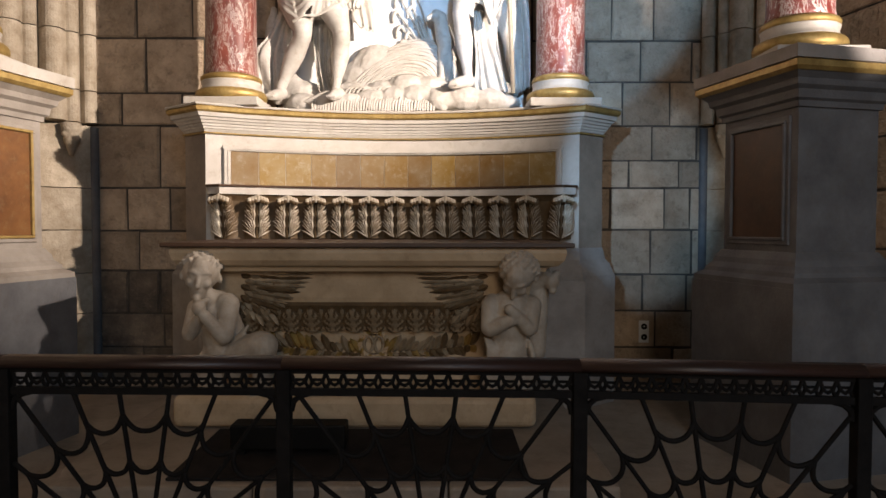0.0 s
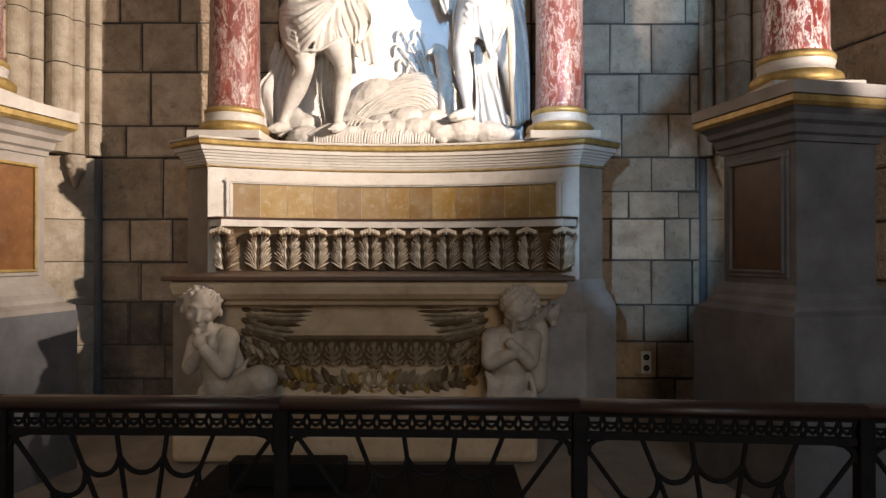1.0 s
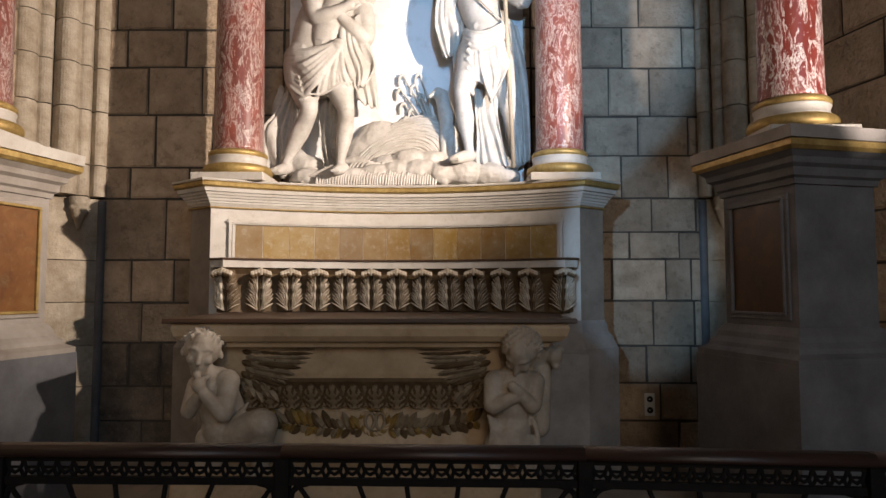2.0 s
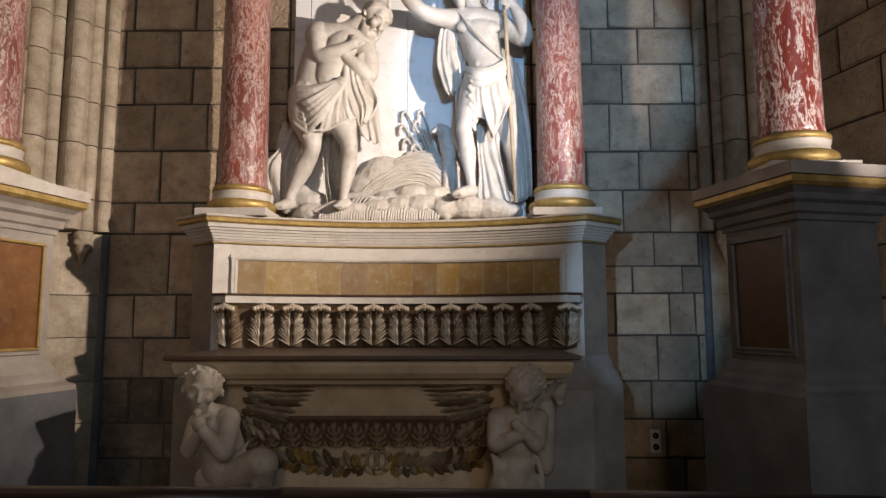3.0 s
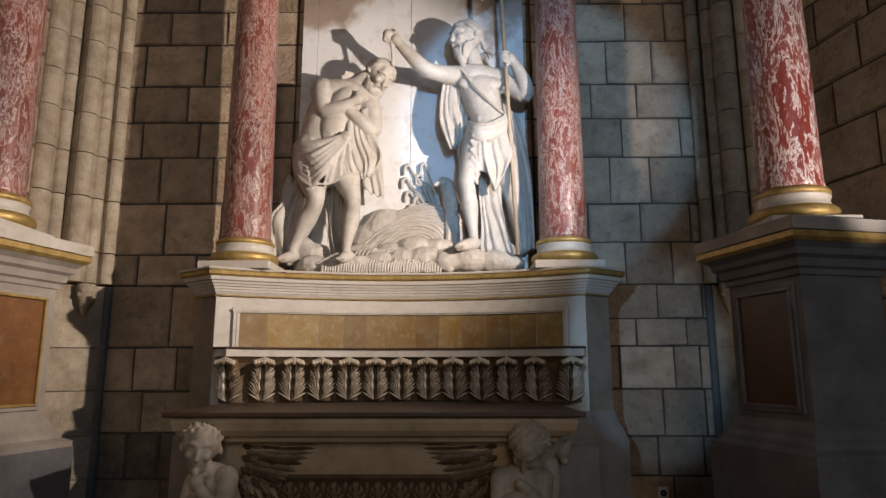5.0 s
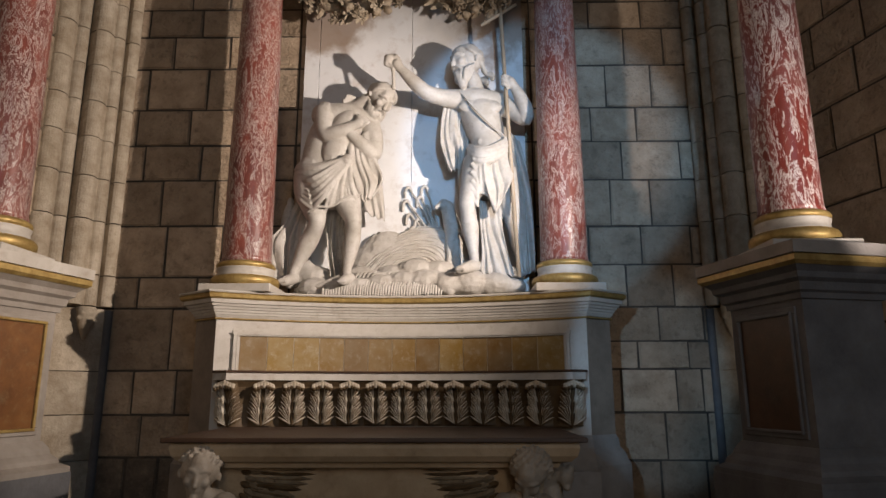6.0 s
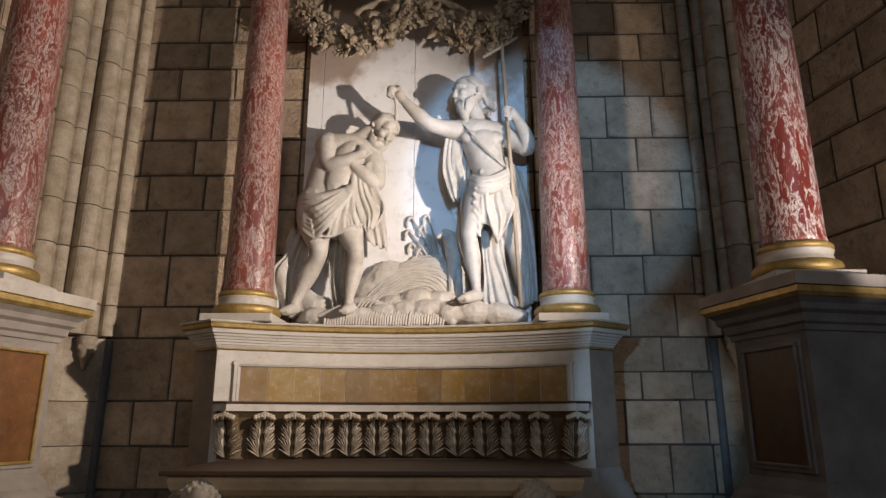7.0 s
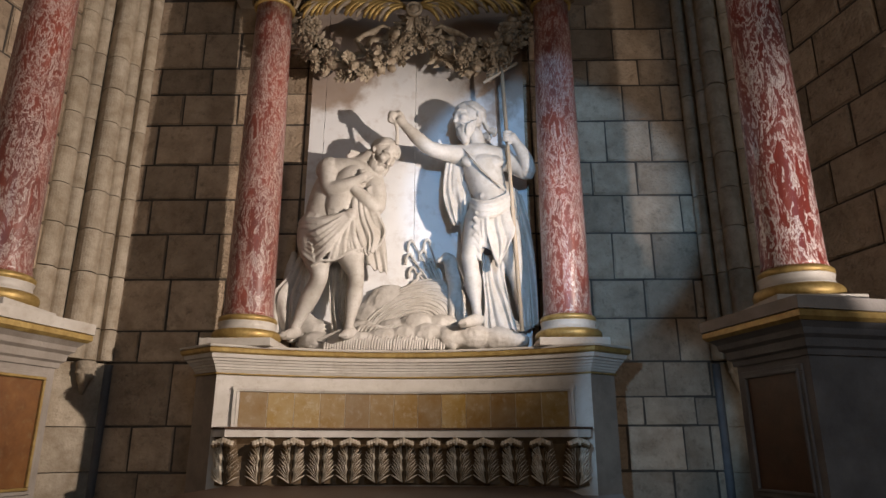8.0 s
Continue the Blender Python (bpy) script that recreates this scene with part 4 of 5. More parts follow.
def bowed_figure():
    bm = bmesh.new()
    # trunk bent forward, bare to the hips
    flesh(bm, (-0.875, 4.05, 2.80, 0.165), (-0.885, 4.05, 2.95, 0.145), (-0.845, 4.05, 3.10, 0.150), (-0.795, 4.05, 3.21, 0.140), (-0.735, 4.04, 3.285, 0.095), (-0.655, 4.01, 3.315, 0.064), (-0.58, 3.99, 3.36, 0.058), seg=44)
    flesh(bm, (-0.79, 3.98, 2.93, 0.11), (-0.755, 3.97, 3.06, 0.115), (-0.70, 3.97, 3.18, 0.105), (-0.66, 4.0, 3.23, 0.09), seg=40)
    flesh(bm, (-0.88, 3.98, 3.255, 0.085), (-0.70, 3.97, 3.26, 0.075), (-0.57, 4.02, 3.20, 0.085))
    head(bm, (-0.478, 3.975, 3.375), (0.42, -0.62, -0.66), (0.45, -0.15, 0.85), 1.0, 0.05, (-0.705, 3.985, 3.37), 3)
    # arms crossed on the breast
    flesh(bm, (-0.862, 3.955, 3.265, 0.078), (-0.858, 3.93, 3.18, 0.068), (-0.836, 3.905, 3.085, 0.056), (-0.76, 3.88, 3.085, 0.052), (-0.66, 3.865, 3.125, 0.036))
    grasp(bm, (-0.655, 3.865, 3.127), (-0.612, 3.865, 3.150), (-0.565, 3.875, 3.185))
    flesh(bm, (-0.565, 4.02, 3.19, 0.082), (-0.525, 3.99, 3.07, 0.068), (-0.525, 3.965, 2.965, 0.056), (-0.585, 3.92, 3.005, 0.05), (-0.665, 3.885, 3.07, 0.037))
    grasp(bm, (-0.665, 3.885, 3.07), (-0.695, 3.878, 3.115), (-0.725, 3.888, 3.175))
    # thighs under the cloth, bare legs below it
    flesh(bm, (-0.925, 4.03, 2.83, 0.150), (-0.925, 3.99, 2.70, 0.135), (-0.905, 3.95, 2.56, 0.084), (-0.884, 3.925, 2.475, 0.058), (-0.918, 3.965, 2.40, 0.058), (-0.962, 3.985, 2.32, 0.060), (-1.015, 3.99, 2.20, 0.037), (-1.045, 3.99, 2.13, 0.032), seg=32)
    flesh(bm, (-0.77, 4.01, 2.83, 0.135), (-0.72, 3.975, 2.70, 0.118), (-0.665, 3.94, 2.55, 0.074), (-0.640, 3.92, 2.475, 0.056), (-0.646, 3.955, 2.40, 0.053), (-0.658, 3.975, 2.32, 0.056), (-0.677, 3.975, 2.19, 0.033), (-0.683, 3.975, 2.12, 0.030), seg=32)
    for x, z in ((-0.880, 2.485), (-0.640, 2.485)):
        ball(bm, (x, 3.888, z), 0.030, 10, (1, 0.7, 1.2))
    for x, dx in ((-1.055, -0.03), (-0.685, -0.012)):
        flesh(bm, (x + 0.02, 4.0, 2.105, 0.036), (x, 3.94, 2.085, 0.036), (x + dx, 3.88, 2.065, 0.026))
        for k in range(4):
            ball(bm, (x + dx + (k - 1.5) * 0.015, 3.862, 2.062), 0.011, 8)
    # loincloth: a twisted roll round the hips, folds drawn to a knot, a loose end hanging
    flesh(bm, (-0.95, 4.02, 2.82, 0.125), (-0.84, 3.99, 2.72, 0.14), (-0.74, 3.97, 2.72, 0.12), seg=20)
    for dz, r in ((0.0, 0.030), (-0.035, 0.026), (0.022, 0.018), (-0.065, 0.022)):
        fold(bm, (-1.06, 4.03, 2.875 + dz), (-0.995, 3.905, 2.84 + dz), (-0.86, 3.84, 2.82 + dz), (-0.695, 3.855, 2.89 + dz * 0.4), r=r)
    fan(bm, (-0.705, 3.850, 2.885), (-0.665, 3.850, 2.85), (-0.90, 3.818, 2.75), (-0.80, 3.826, 2.64), (-1.065, 3.99, 2.80), (-0.90, 3.86, 2.535), 17, (0.013, 0.021, 0.009, 0.016), 5)
    fan(bm, (-0.70, 3.850, 2.875), (-0.66, 3.855, 2.855), (-0.78, 3.835, 2.67), (-0.64, 3.86, 2.72), (-0.83, 3.87, 2.55), (-0.60, 3.90, 2.63), 9, (0.012, 0.018, 0.010), 6)
    fan(bm, (-1.075, 4.02, 2.81), (-1.03, 3.95, 2.66), (-1.01, 3.92, 2.73), (-0.99, 3.89, 2.60), (-0.93, 3.85, 2.66), (-0.90, 3.855, 2.53), 8, (0.011, 0.008), 8)
    ball(bm, (-0.688, 3.86, 2.875), 0.042, 12, (1.1, 0.8, 1.2))
    fold(bm, (-0.94, 3.87, 2.525), (-0.86, 3.85, 2.555), (-0.78, 3.87, 2.565), (-0.68, 3.865, 2.62), (-0.58, 3.90, 2.66), r=0.009)
    sheet(bm, [(-0.69, 3.90, 3.02), (-0.67, 3.90, 2.86), (-0.63, 3.93, 2.72), (-0.60, 3.96, 2.61)], [(-0.535, 3.96, 3.14), (-0.50, 3.97, 2.94), (-0.455, 4.0, 2.79), (-0.52, 4.02, 2.66)], 4, 0.05, 0.03, 0.35, 4)
    sheet(bm, [(-0.60, 4.02, 2.80), (-0.60, 4.03, 2.68), (-0.585, 4.05, 2.57)], [(-0.47, 4.08, 2.78), (-0.455, 4.09, 2.66), (-0.45, 4.12, 2.53)], 3, 0.03, 0.03, 0.2, 9)
    sheet(bm, [(-0.845, 4.06, 2.62), (-0.84, 4.06, 2.45), (-0.825, 4.07, 2.26), (-0.80, 4.08, 2.10)], [(-0.67, 4.05, 2.62), (-0.685, 4.06, 2.45), (-0.71, 4.06, 2.26), (-0.66, 4.06, 2.08)], 5, 0.055, 0.05, 0.15, 2)
    # the cloak's end trailing behind the leg
    sheet(bm, [(-1.06, 4.10, 2.68), (-1.13, 4.08, 2.50), (-1.22, 4.06, 2.36), (-1.20, 4.06, 2.12)], [(-0.98, 4.10, 2.62), (-1.00, 4.10, 2.46), (-1.02, 4.10, 2.30), (-1.05, 4.10, 2.08)], 4, 0.06, 0.04, 0.6, 7)
    return bm


def standing_figure():
    bm = bmesh.new()
    # bare trunk turned a little towards the other figure
    flesh(bm, (0.275, 4.06, 2.86, 0.145), (0.285, 4.06, 2.98, 0.135), (0.275, 4.06, 3.09, 0.122), (0.24, 4.06, 3.22, 0.135), (0.215, 4.06, 3.32, 0.140), (0.20, 4.05, 3.40, 0.10), (0.185, 4.03, 3.465, 0.064), (0.165, 4.01, 3.54, 0.058), seg=44)
    flesh(bm, (0.07, 4.03, 3.385, 0.076), (0.20, 4.02, 3.385, 0.085), (0.36, 4.05, 3.365, 0.080))
    for x, z, r in ((0.145, 3.315, 0.066), (0.285, 3.305, 0.068)):
        ball(bm, (x, 3.968, z), r, 24, (1.2, 0.52, 0.72))
    for x in (0.225, 0.295):
        for z in (3.20, 3.13, 3.05):
            ball(bm, (x, 3.966, z), 0.037, 18, (0.98, 0.45, 0.9))
    head(bm, (0.125, 3.985, 3.655), (-0.80, -0.58, -0.12), (-0.12, 0.0, 1.0), 1.10, 0.065, (0.29, 4.0, 3.545), 5)
    # raised arm with the shell, other arm on the staff
    flesh(bm, (0.065, 4.02, 3.39, 0.072), (-0.04, 3.98, 3.385, 0.060), (-0.15, 3.93, 3.395, 0.053), (-0.23, 3.91, 3.455, 0.050), (-0.325, 3.895, 3.55, 0.034))
    grasp(bm, (-0.325, 3.895, 3.55), (-0.365, 3.885, 3.595), (-0.405, 3.88, 3.645))
    flesh(bm, (-0.435, 3.885, 3.60, 0.022), (-0.415, 3.885, 3.635, 0.040), (-0.40, 3.89, 3.66, 0.016))
    flesh(bm, (-0.395, 3.885, 3.585, 0.017), (-0.385, 3.89, 3.51, 0.012), (-0.385, 3.91, 3.43, 0.016), seg=8)
    flesh(bm, (0.37, 4.05, 3.36, 0.076), (0.465, 4.03, 3.295, 0.064), (0.532, 3.99, 3.235, 0.057), (0.52, 3.965, 3.32, 0.052), (0.462, 3.94, 3.43, 0.035))
    grasp(bm, (0.462, 3.94, 3.43), (0.425, 3.925, 3.475), (0.365, 3.905, 3.475))
    # weight on the forward leg
    flesh(bm, (0.215, 4.02, 2.90, 0.125), (0.178, 3.99, 2.78, 0.104), (0.138, 3.95, 2.66, 0.072), (0.118, 3.925, 2.59, 0.057), (0.128, 3.955, 2.51, 0.054), (0.138, 3.975, 2.43, 0.059), (0.155, 3.985, 2.29, 0.036), (0.165, 3.985, 2.21, 0.031), seg=32)
    ball(bm, (0.115, 3.892, 2.60), 0.030, 10, (1, 0.7, 1.2))
    flesh(bm, (0.175, 4.0, 2.185, 0.040), (0.13, 3.95, 2.17, 0.040), (0.06, 3.89, 2.14, 0.027))
    for k in range(4):
        ball(bm, (0.045 + 0.014 * k, 3.875 - 0.004 * k, 2.137), 0.012, 8)
    flesh(bm, (0.36, 4.08, 2.85, 0.115), (0.41, 4.08, 2.65, 0.090), (0.455, 4.09, 2.48, 0.066), (0.475, 4.11, 2.35, 0.058), (0.50, 4.13, 2.18, 0.038), (0.45, 4.06, 2.135, 0.030), seg=18)
    # loincloth with a rolled waist and a pointed fall
    for dz, r in ((0.0, 0.026), (-0.032, 0.030), (-0.07, 0.024), (0.026, 0.016)):
        fold(bm, (0.135, 3.985, 3.01 + dz), (0.185, 3.895, 2.95 + dz), (0.28, 3.885, 2.955 + dz), (0.415, 3.965, 3.06 + dz), r=r)
    fan(bm, (0.15, 3.945, 2.93), (0.24, 3.885, 2.93), (0.155, 3.895, 2.80), (0.235, 3.875, 2.80), (0.135, 3.92, 2.68), (0.255, 3.90, 2.64), 8, (0.010, 0.014, 0.008), 2)
    sheet(bm, [(0.22, 3.90, 2.94), (0.225, 3.895, 2.80), (0.25, 3.90, 2.66), (0.29, 3.915, 2.52)], [(0.425, 3.97, 3.02), (0.435, 3.96, 2.88), (0.42, 3.955, 2.76), (0.315, 3.925, 2.535)], 3, 0.036, 0.04, 0.5, 3)
    for k in range(16):
        t = k / 15
        flesh(bm, (0.165 + 0.04 * math.sin(k * 2.1) * 0.4, 3.895, 2.90 - 0.30 * t, 0.017), (0.185, 3.89, 2.87 - 0.30 * t, 0.012), seg=7)
    sheet(bm, [(0.20, 4.05, 2.66), (0.205, 4.03, 2.48), (0.215, 4.02, 2.30), (0.20, 4.0, 2.12)], [(0.36, 4.06, 2.64), (0.36, 4.05, 2.48), (0.385, 4.04, 2.30), (0.43, 4.03, 2.12)], 5, 0.04, 0.06, 0.5, 6)
    # cloak falling behind the raised arm and behind the back
    sheet(bm, [(-0.045, 4.05, 3.36), (-0.06, 4.05, 3.20), (-0.06, 4.05, 3.05), (-0.005, 4.06, 2.86)], [(0.09, 4.06, 3.36), (0.075, 4.07, 3.18), (0.085, 4.08, 3.02), (0.06, 4.09, 2.88)], 3, 0.045, 0.04, 0.5, 5)
    sheet(bm, [(0.05, 4.12, 3.30), (0.06, 4.13, 3.05), (0.06, 4.14, 2.85), (0.07, 4.15, 2.68)], [(0.17, 4.12, 3.30), (0.17, 4.13, 3.05), (0.16, 4.14, 2.85), (0.17, 4.15, 2.66)], 2, 0.05, 0.04, 0.2, 8)
    sheet(bm, [(0.38, 4.10, 3.22), (0.42, 4.09, 2.92), (0.45, 4.10, 2.62), (0.46, 4.13, 2.16)], [(0.50, 4.11, 3.10), (0.555, 4.12, 2.86), (0.575, 4.14, 2.58), (0.585, 4.17, 2.16)], 3, 0.07, 0.05, 0.4, 10)
    fold(bm, (0.075, 3.955, 3.42), (0.16, 3.905, 3.285), (0.27, 3.895, 3.16), (0.40, 3.945, 3.06), r=0.008)
    return bm


def rock_mass():
    bm = bmesh.new()
    ball(bm, (-0.908, 4.06, 2.049), 0.0858, 12, (1.35, 1.0, 0.8))
    ball(bm, (-0.75, 4.02, 2.043), 0.0773, 12, (1.35, 1.0, 0.8))
    ball(bm, (-0.602, 4.03, 2.052), 0.0775, 12, (1.35, 1.0, 0.8))
    ball(bm, (-0.456, 4.06, 2.071), 0.0936, 12, (1.35, 1.0, 0.8))
    ball(bm, (-0.307, 4.08, 2.081), 0.1097, 12, (1.35, 1.0, 0.8))
    ball(bm, (-0.154, 4.06, 2.085), 0.1092, 12, (1.35, 1.0, 0.8))
    ball(bm, (-0.004, 4.03, 2.073), 0.1007, 12, (1.35, 1.0, 0.8))
    ball(bm, (0.145, 4.02, 2.071), 0.1082, 12, (1.35, 1.0, 0.8))
    ball(bm, (0.294, 4.02, 2.063), 0.1005, 12, (1.35, 1.0, 0.8))
    ball(bm, (0.407, 4.04, 2.051), 0.0776, 12, (1.35, 1.0, 0.8))
    ball(bm, (-0.968, 4.08, 2.037), 0.0548, 12, (1.35, 1.0, 0.8))
    ball(bm, (-0.08, 4.12, 2.176), 0.087, 12, (1.35, 1.0, 0.8))
    ball(bm, (-0.234, 4.12, 2.176), 0.1028, 12, (1.35, 1.0, 0.8))
    ball(bm, (-0.389, 4.14, 2.153), 0.0874, 12, (1.35, 1.0, 0.8))
    ball(bm, (-0.93, 4.14, 2.143), 0.0953, 12, (1.35, 1.0, 0.8))
    ball(bm, (-0.777, 4.16, 2.126), 0.0798, 12, (1.35, 1.0, 0.8))
    ball(bm, (-0.623, 4.16, 2.145), 0.0878, 12, (1.35, 1.0, 0.8))
    ball(bm, (0.227, 4.14, 2.159), 0.0874, 12, (1.35, 1.0, 0.8))
    ball(bm, (0.38, 4.14, 2.139), 0.0953, 12, (1.35, 1.0, 0.8))
    ball(bm, (-1.027, 4.15, 2.125), 0.0796, 12, (1.35, 1.0, 0.8))
    ball(bm, (-0.441, 4.24, 2.318), 0.1543, 12, (1.2, 0.6, 1.1))
    ball(bm, (-0.182, 4.24, 2.318), 0.1462, 12, (1.2, 0.6, 1.1))
    ball(bm, (-0.538, 4.24, 2.238), 0.1381, 12, (1.2, 0.6, 1.1))
    ball(bm, (-0.063, 4.24, 2.257), 0.1056, 12, (1.2, 0.6, 1.1))
    limb(bm, (-0.041, 3.98, 2.057), (0.385, 4.0, 2.052), 0.0536, 0.05)
    limb(bm, (-0.115, 4.0, 2.098), (-0.004, 3.97, 2.012), 0.0385, 0.0344)
    limb(bm, (-1.115, 4.12, 2.68), (-1.124, 4.1, 2.531), 0.0198, 0.0433)
    limb(bm, (-1.124, 4.1, 2.531), (-1.138, 4.1, 2.391), 0.0433, 0.0315)
    limb(bm, (-1.136, 4.12, 2.516), (-1.149, 4.1, 2.371), 0.0198, 0.0433)
    limb(bm, (-1.149, 4.1, 2.371), (-1.166, 4.1, 2.233), 0.0433, 0.0315)
    limb(bm, (-1.078, 4.12, 2.598), (-1.082, 4.1, 2.331), 0.0198, 0.0433)
    limb(bm, (-1.082, 4.1, 2.331), (-1.09, 4.1, 2.079), 0.0433, 0.0315)
    limb(bm, (-1.175, 4.12, 2.396), (-1.14, 4.1, 2.253), 0.0198, 0.0433)
    limb(bm, (-1.14, 4.1, 2.253), (-1.112, 4.1, 2.117), 0.0433, 0.0315)
    limb(bm, (-1.043, 4.12, 2.475), (-1.04, 4.1, 2.292), 0.0198, 0.0433)
    limb(bm, (-1.04, 4.1, 2.292), (-1.043, 4.1, 2.117), 0.0433, 0.0315)
    limb(bm, (-1.071, 4.14, 2.241), (-0.946, 4.12, 2.159), 0.0715, 0.0633)
    ball(bm, (-0.041, 4.12, 2.642), 0.0435, 12)
    limb(bm, (-0.065, 4.1, 2.637), (-0.096, 4.08, 2.615), 0.0236, 0.0157)
    limb(bm, (-0.018, 4.14, 2.631), (0.021, 4.16, 2.481), 0.0477, 0.0638)
    limb(bm, (0.021, 4.14, 2.476), (-0.003, 4.14, 2.316), 0.0556, 0.0318)
    limb(bm, (-0.003, 4.13, 2.314), (-0.011, 4.12, 2.164), 0.0238, 0.0198)
    limb(bm, (0.044, 4.15, 2.398), (0.042, 4.14, 2.167), 0.0279, 0.0199)
    return bm


def water_strands():
    """Rippled fringe along the front and a swell of parallel strands rising behind it."""
    bm = bmesh.new()
    rnd = random.Random(4)
    for k in range(46):
        x = -0.83 + 0.0172 * k
        top = 2.075 + rnd.uniform(-0.012, 0.015)
        fold(bm, (x + 0.012, 3.99, top), (x + 0.003 * math.sin(k), 3.957, 2.037), (x - 0.004, 3.955, 1.972 + rnd.uniform(0, 0.016)), r=0.0095)
    ball(bm, (-0.31, 4.215, 2.06), 1.0, 40, (0.435, 0.105, 0.56))
    for k in range(26):
        f = (k + 1) / 26
        rx, rz = 0.43 * f, 0.555 * f
        line = []
        for a in (176, 150, 125, 102, 82, 64, 48, 30):
            wob = 1 + 0.025 * math.sin(a * 0.07 + k * 1.3)
            q = min(1.0, f * wob)
            line.append((-0.31 + rx * wob * math.cos(radians(a)), 4.215 - 0.105 * math.sqrt(max(0.0, 1 - q * q)), 2.06 + rz * wob * math.sin(radians(a))))
        fold(bm, *line, r=0.0085 + 0.003 * (k % 3 == 0))
    for v in bm.verts:
        if v.co.y > 4.09:
            v.co.x += 0.32 * (v.co.z - 2.06)
            v.co.z = 2.06 + 0.80 * (v.co.z - 2.06)
    for k in range(14):
        x = -0.65 + 0.026 * k
        fold(bm, (x, 4.03, 2.08), (x + 0.045, 4.035, 2.15 + 0.008 * math.sin(k)), (x + 0.13, 4.045, 2.138), (x + 0.21, 4.03, 2.08), r=0.0095)
    for k in range(12):
        x, z = -0.95 + 0.014 * k, 2.0 + 0.006 * k
        fold(bm, (x, 4.0, z), (x + 0.06, 3.982, z + 0.05), (x + 0.155, 3.968, 2.013), r=0.0085)
    return bm


def reed_clump():
    """Thin reeds fanning from one root, their heads hooked over, with long blades in front."""
    bm = bmesh.new()
    tips = [(-0.285, 2.80), (-0.30, 2.70), (-0.275, 2.60), (-0.255, 2.50), (-0.17, 2.81), (-0.20, 2.73), (-0.15, 2.66), (-0.215, 2.56), (-0.13, 2.53)]
    for k, (x, z) in enumerate(tips):
        root = Vector((-0.03 - 0.008 * k, 4.20, 2.14))
        knee = root.lerp(Vector((x, 4.25, z)), 0.55) + Vector((0.035, 0, 0.02))
        fold(bm, root, knee, (x, 4.25, z), r=0.0095)
        fold(bm, (x + 0.012, 4.25, z - 0.015), (x - 0.008, 4.245, z + 0.012), (x - 0.032, 4.245, z - 0.012), (x - 0.036, 4.25, z - 0.065), r=0.013)
    for k in range(17):
        f = k / 16
        fold(bm, (0.01 - 0.075 * f, 4.14, 2.115), (-0.05 - 0.13 * f, 4.18, 2.29 + 0.09 * f), (-0.10 - 0.15 * f, 4.24, 2.50 + 0.05 * math.sin(5 * f)), r=0.0095)
    return bm


def leaning_child():
    bm = bmesh.new()
    head(bm, (-1.105, 2.735, 1.02), (0.22, -0.95, -0.12), (0.12, 0.0, 1.0), 0.90, 0.0, None, 2)
    curls(bm, (-1.108, 2.748, 1.04), 0.090, 0.10, 2)
    limb(bm, (-1.095, 2.75, 0.931), (-1.073, 2.79, 0.879), 0.0441, 0.0736)
    limb(bm, (-1.066, 2.8, 0.856), (-1.027, 2.82, 0.72), 0.095, 0.1009)
    ball(bm, (-0.995, 2.76, 0.883), 0.0573, 12)
    limb(bm, (-0.978, 2.74, 0.885), (-0.98, 2.68, 0.754), 0.0466, 0.038)
    limb(bm, (-0.982, 2.67, 0.751), (-1.056, 2.64, 0.846), 0.0379, 0.0275)
    ball(bm, (-1.081, 2.64, 0.882), 0.0325, 12)
    limb(bm, (-1.086, 2.64, 0.897), (-1.049, 2.65, 0.916), 0.0175, 0.0125)
    limb(bm, (-1.143, 2.78, 0.867), (-1.161, 2.74, 0.754), 0.0419, 0.0362)
    limb(bm, (-1.161, 2.74, 0.749), (-1.096, 2.68, 0.836), 0.0336, 0.0228)
    limb(bm, (-1.022, 2.82, 0.661), (-0.963, 2.8, 0.612), 0.1062, 0.0897)
    limb(bm, (-0.956, 2.78, 0.642), (-0.823, 2.7, 0.705), 0.0786, 0.0689)
    ball(bm, (-0.805, 2.69, 0.706), 0.0636, 12)
    limb(bm, (-0.808, 2.7, 0.689), (-0.841, 2.76, 0.488), 0.0587, 0.0391)
    limb(bm, (-1.076, 2.82, 0.607), (-1.092, 2.8, 0.451), 0.0797, 0.0528)
    limb(bm, (-0.836, 2.72, 0.488), (-0.849, 2.66, 0.482), 0.0308, 0.0227)
    fold(bm, (-0.891, 2.74, 0.794), (-0.942, 2.735, 0.716), (-1.034, 2.76, 0.667), r=0.0103)
    fold(bm, (-0.901, 2.74, 0.783), (-0.955, 2.735, 0.706), (-1.042, 2.76, 0.651), r=0.0103)
    fold(bm, (-0.912, 2.74, 0.773), (-0.968, 2.735, 0.695), (-1.05, 2.76, 0.635), r=0.0103)
    fold(bm, (-0.922, 2.74, 0.762), (-0.981, 2.735, 0.685), (-1.058, 2.76, 0.62), r=0.0103)
    fold(bm, (-0.933, 2.74, 0.752), (-0.994, 2.735, 0.675), (-1.066, 2.76, 0.604), r=0.0103)
    fold(bm, (-0.943, 2.74, 0.742), (-1.007, 2.735, 0.664), (-1.074, 2.76, 0.588), r=0.0103)
    fold(bm, (-0.953, 2.74, 0.731), (-1.02, 2.735, 0.654), (-1.082, 2.76, 0.572), r=0.0103)
    return bm


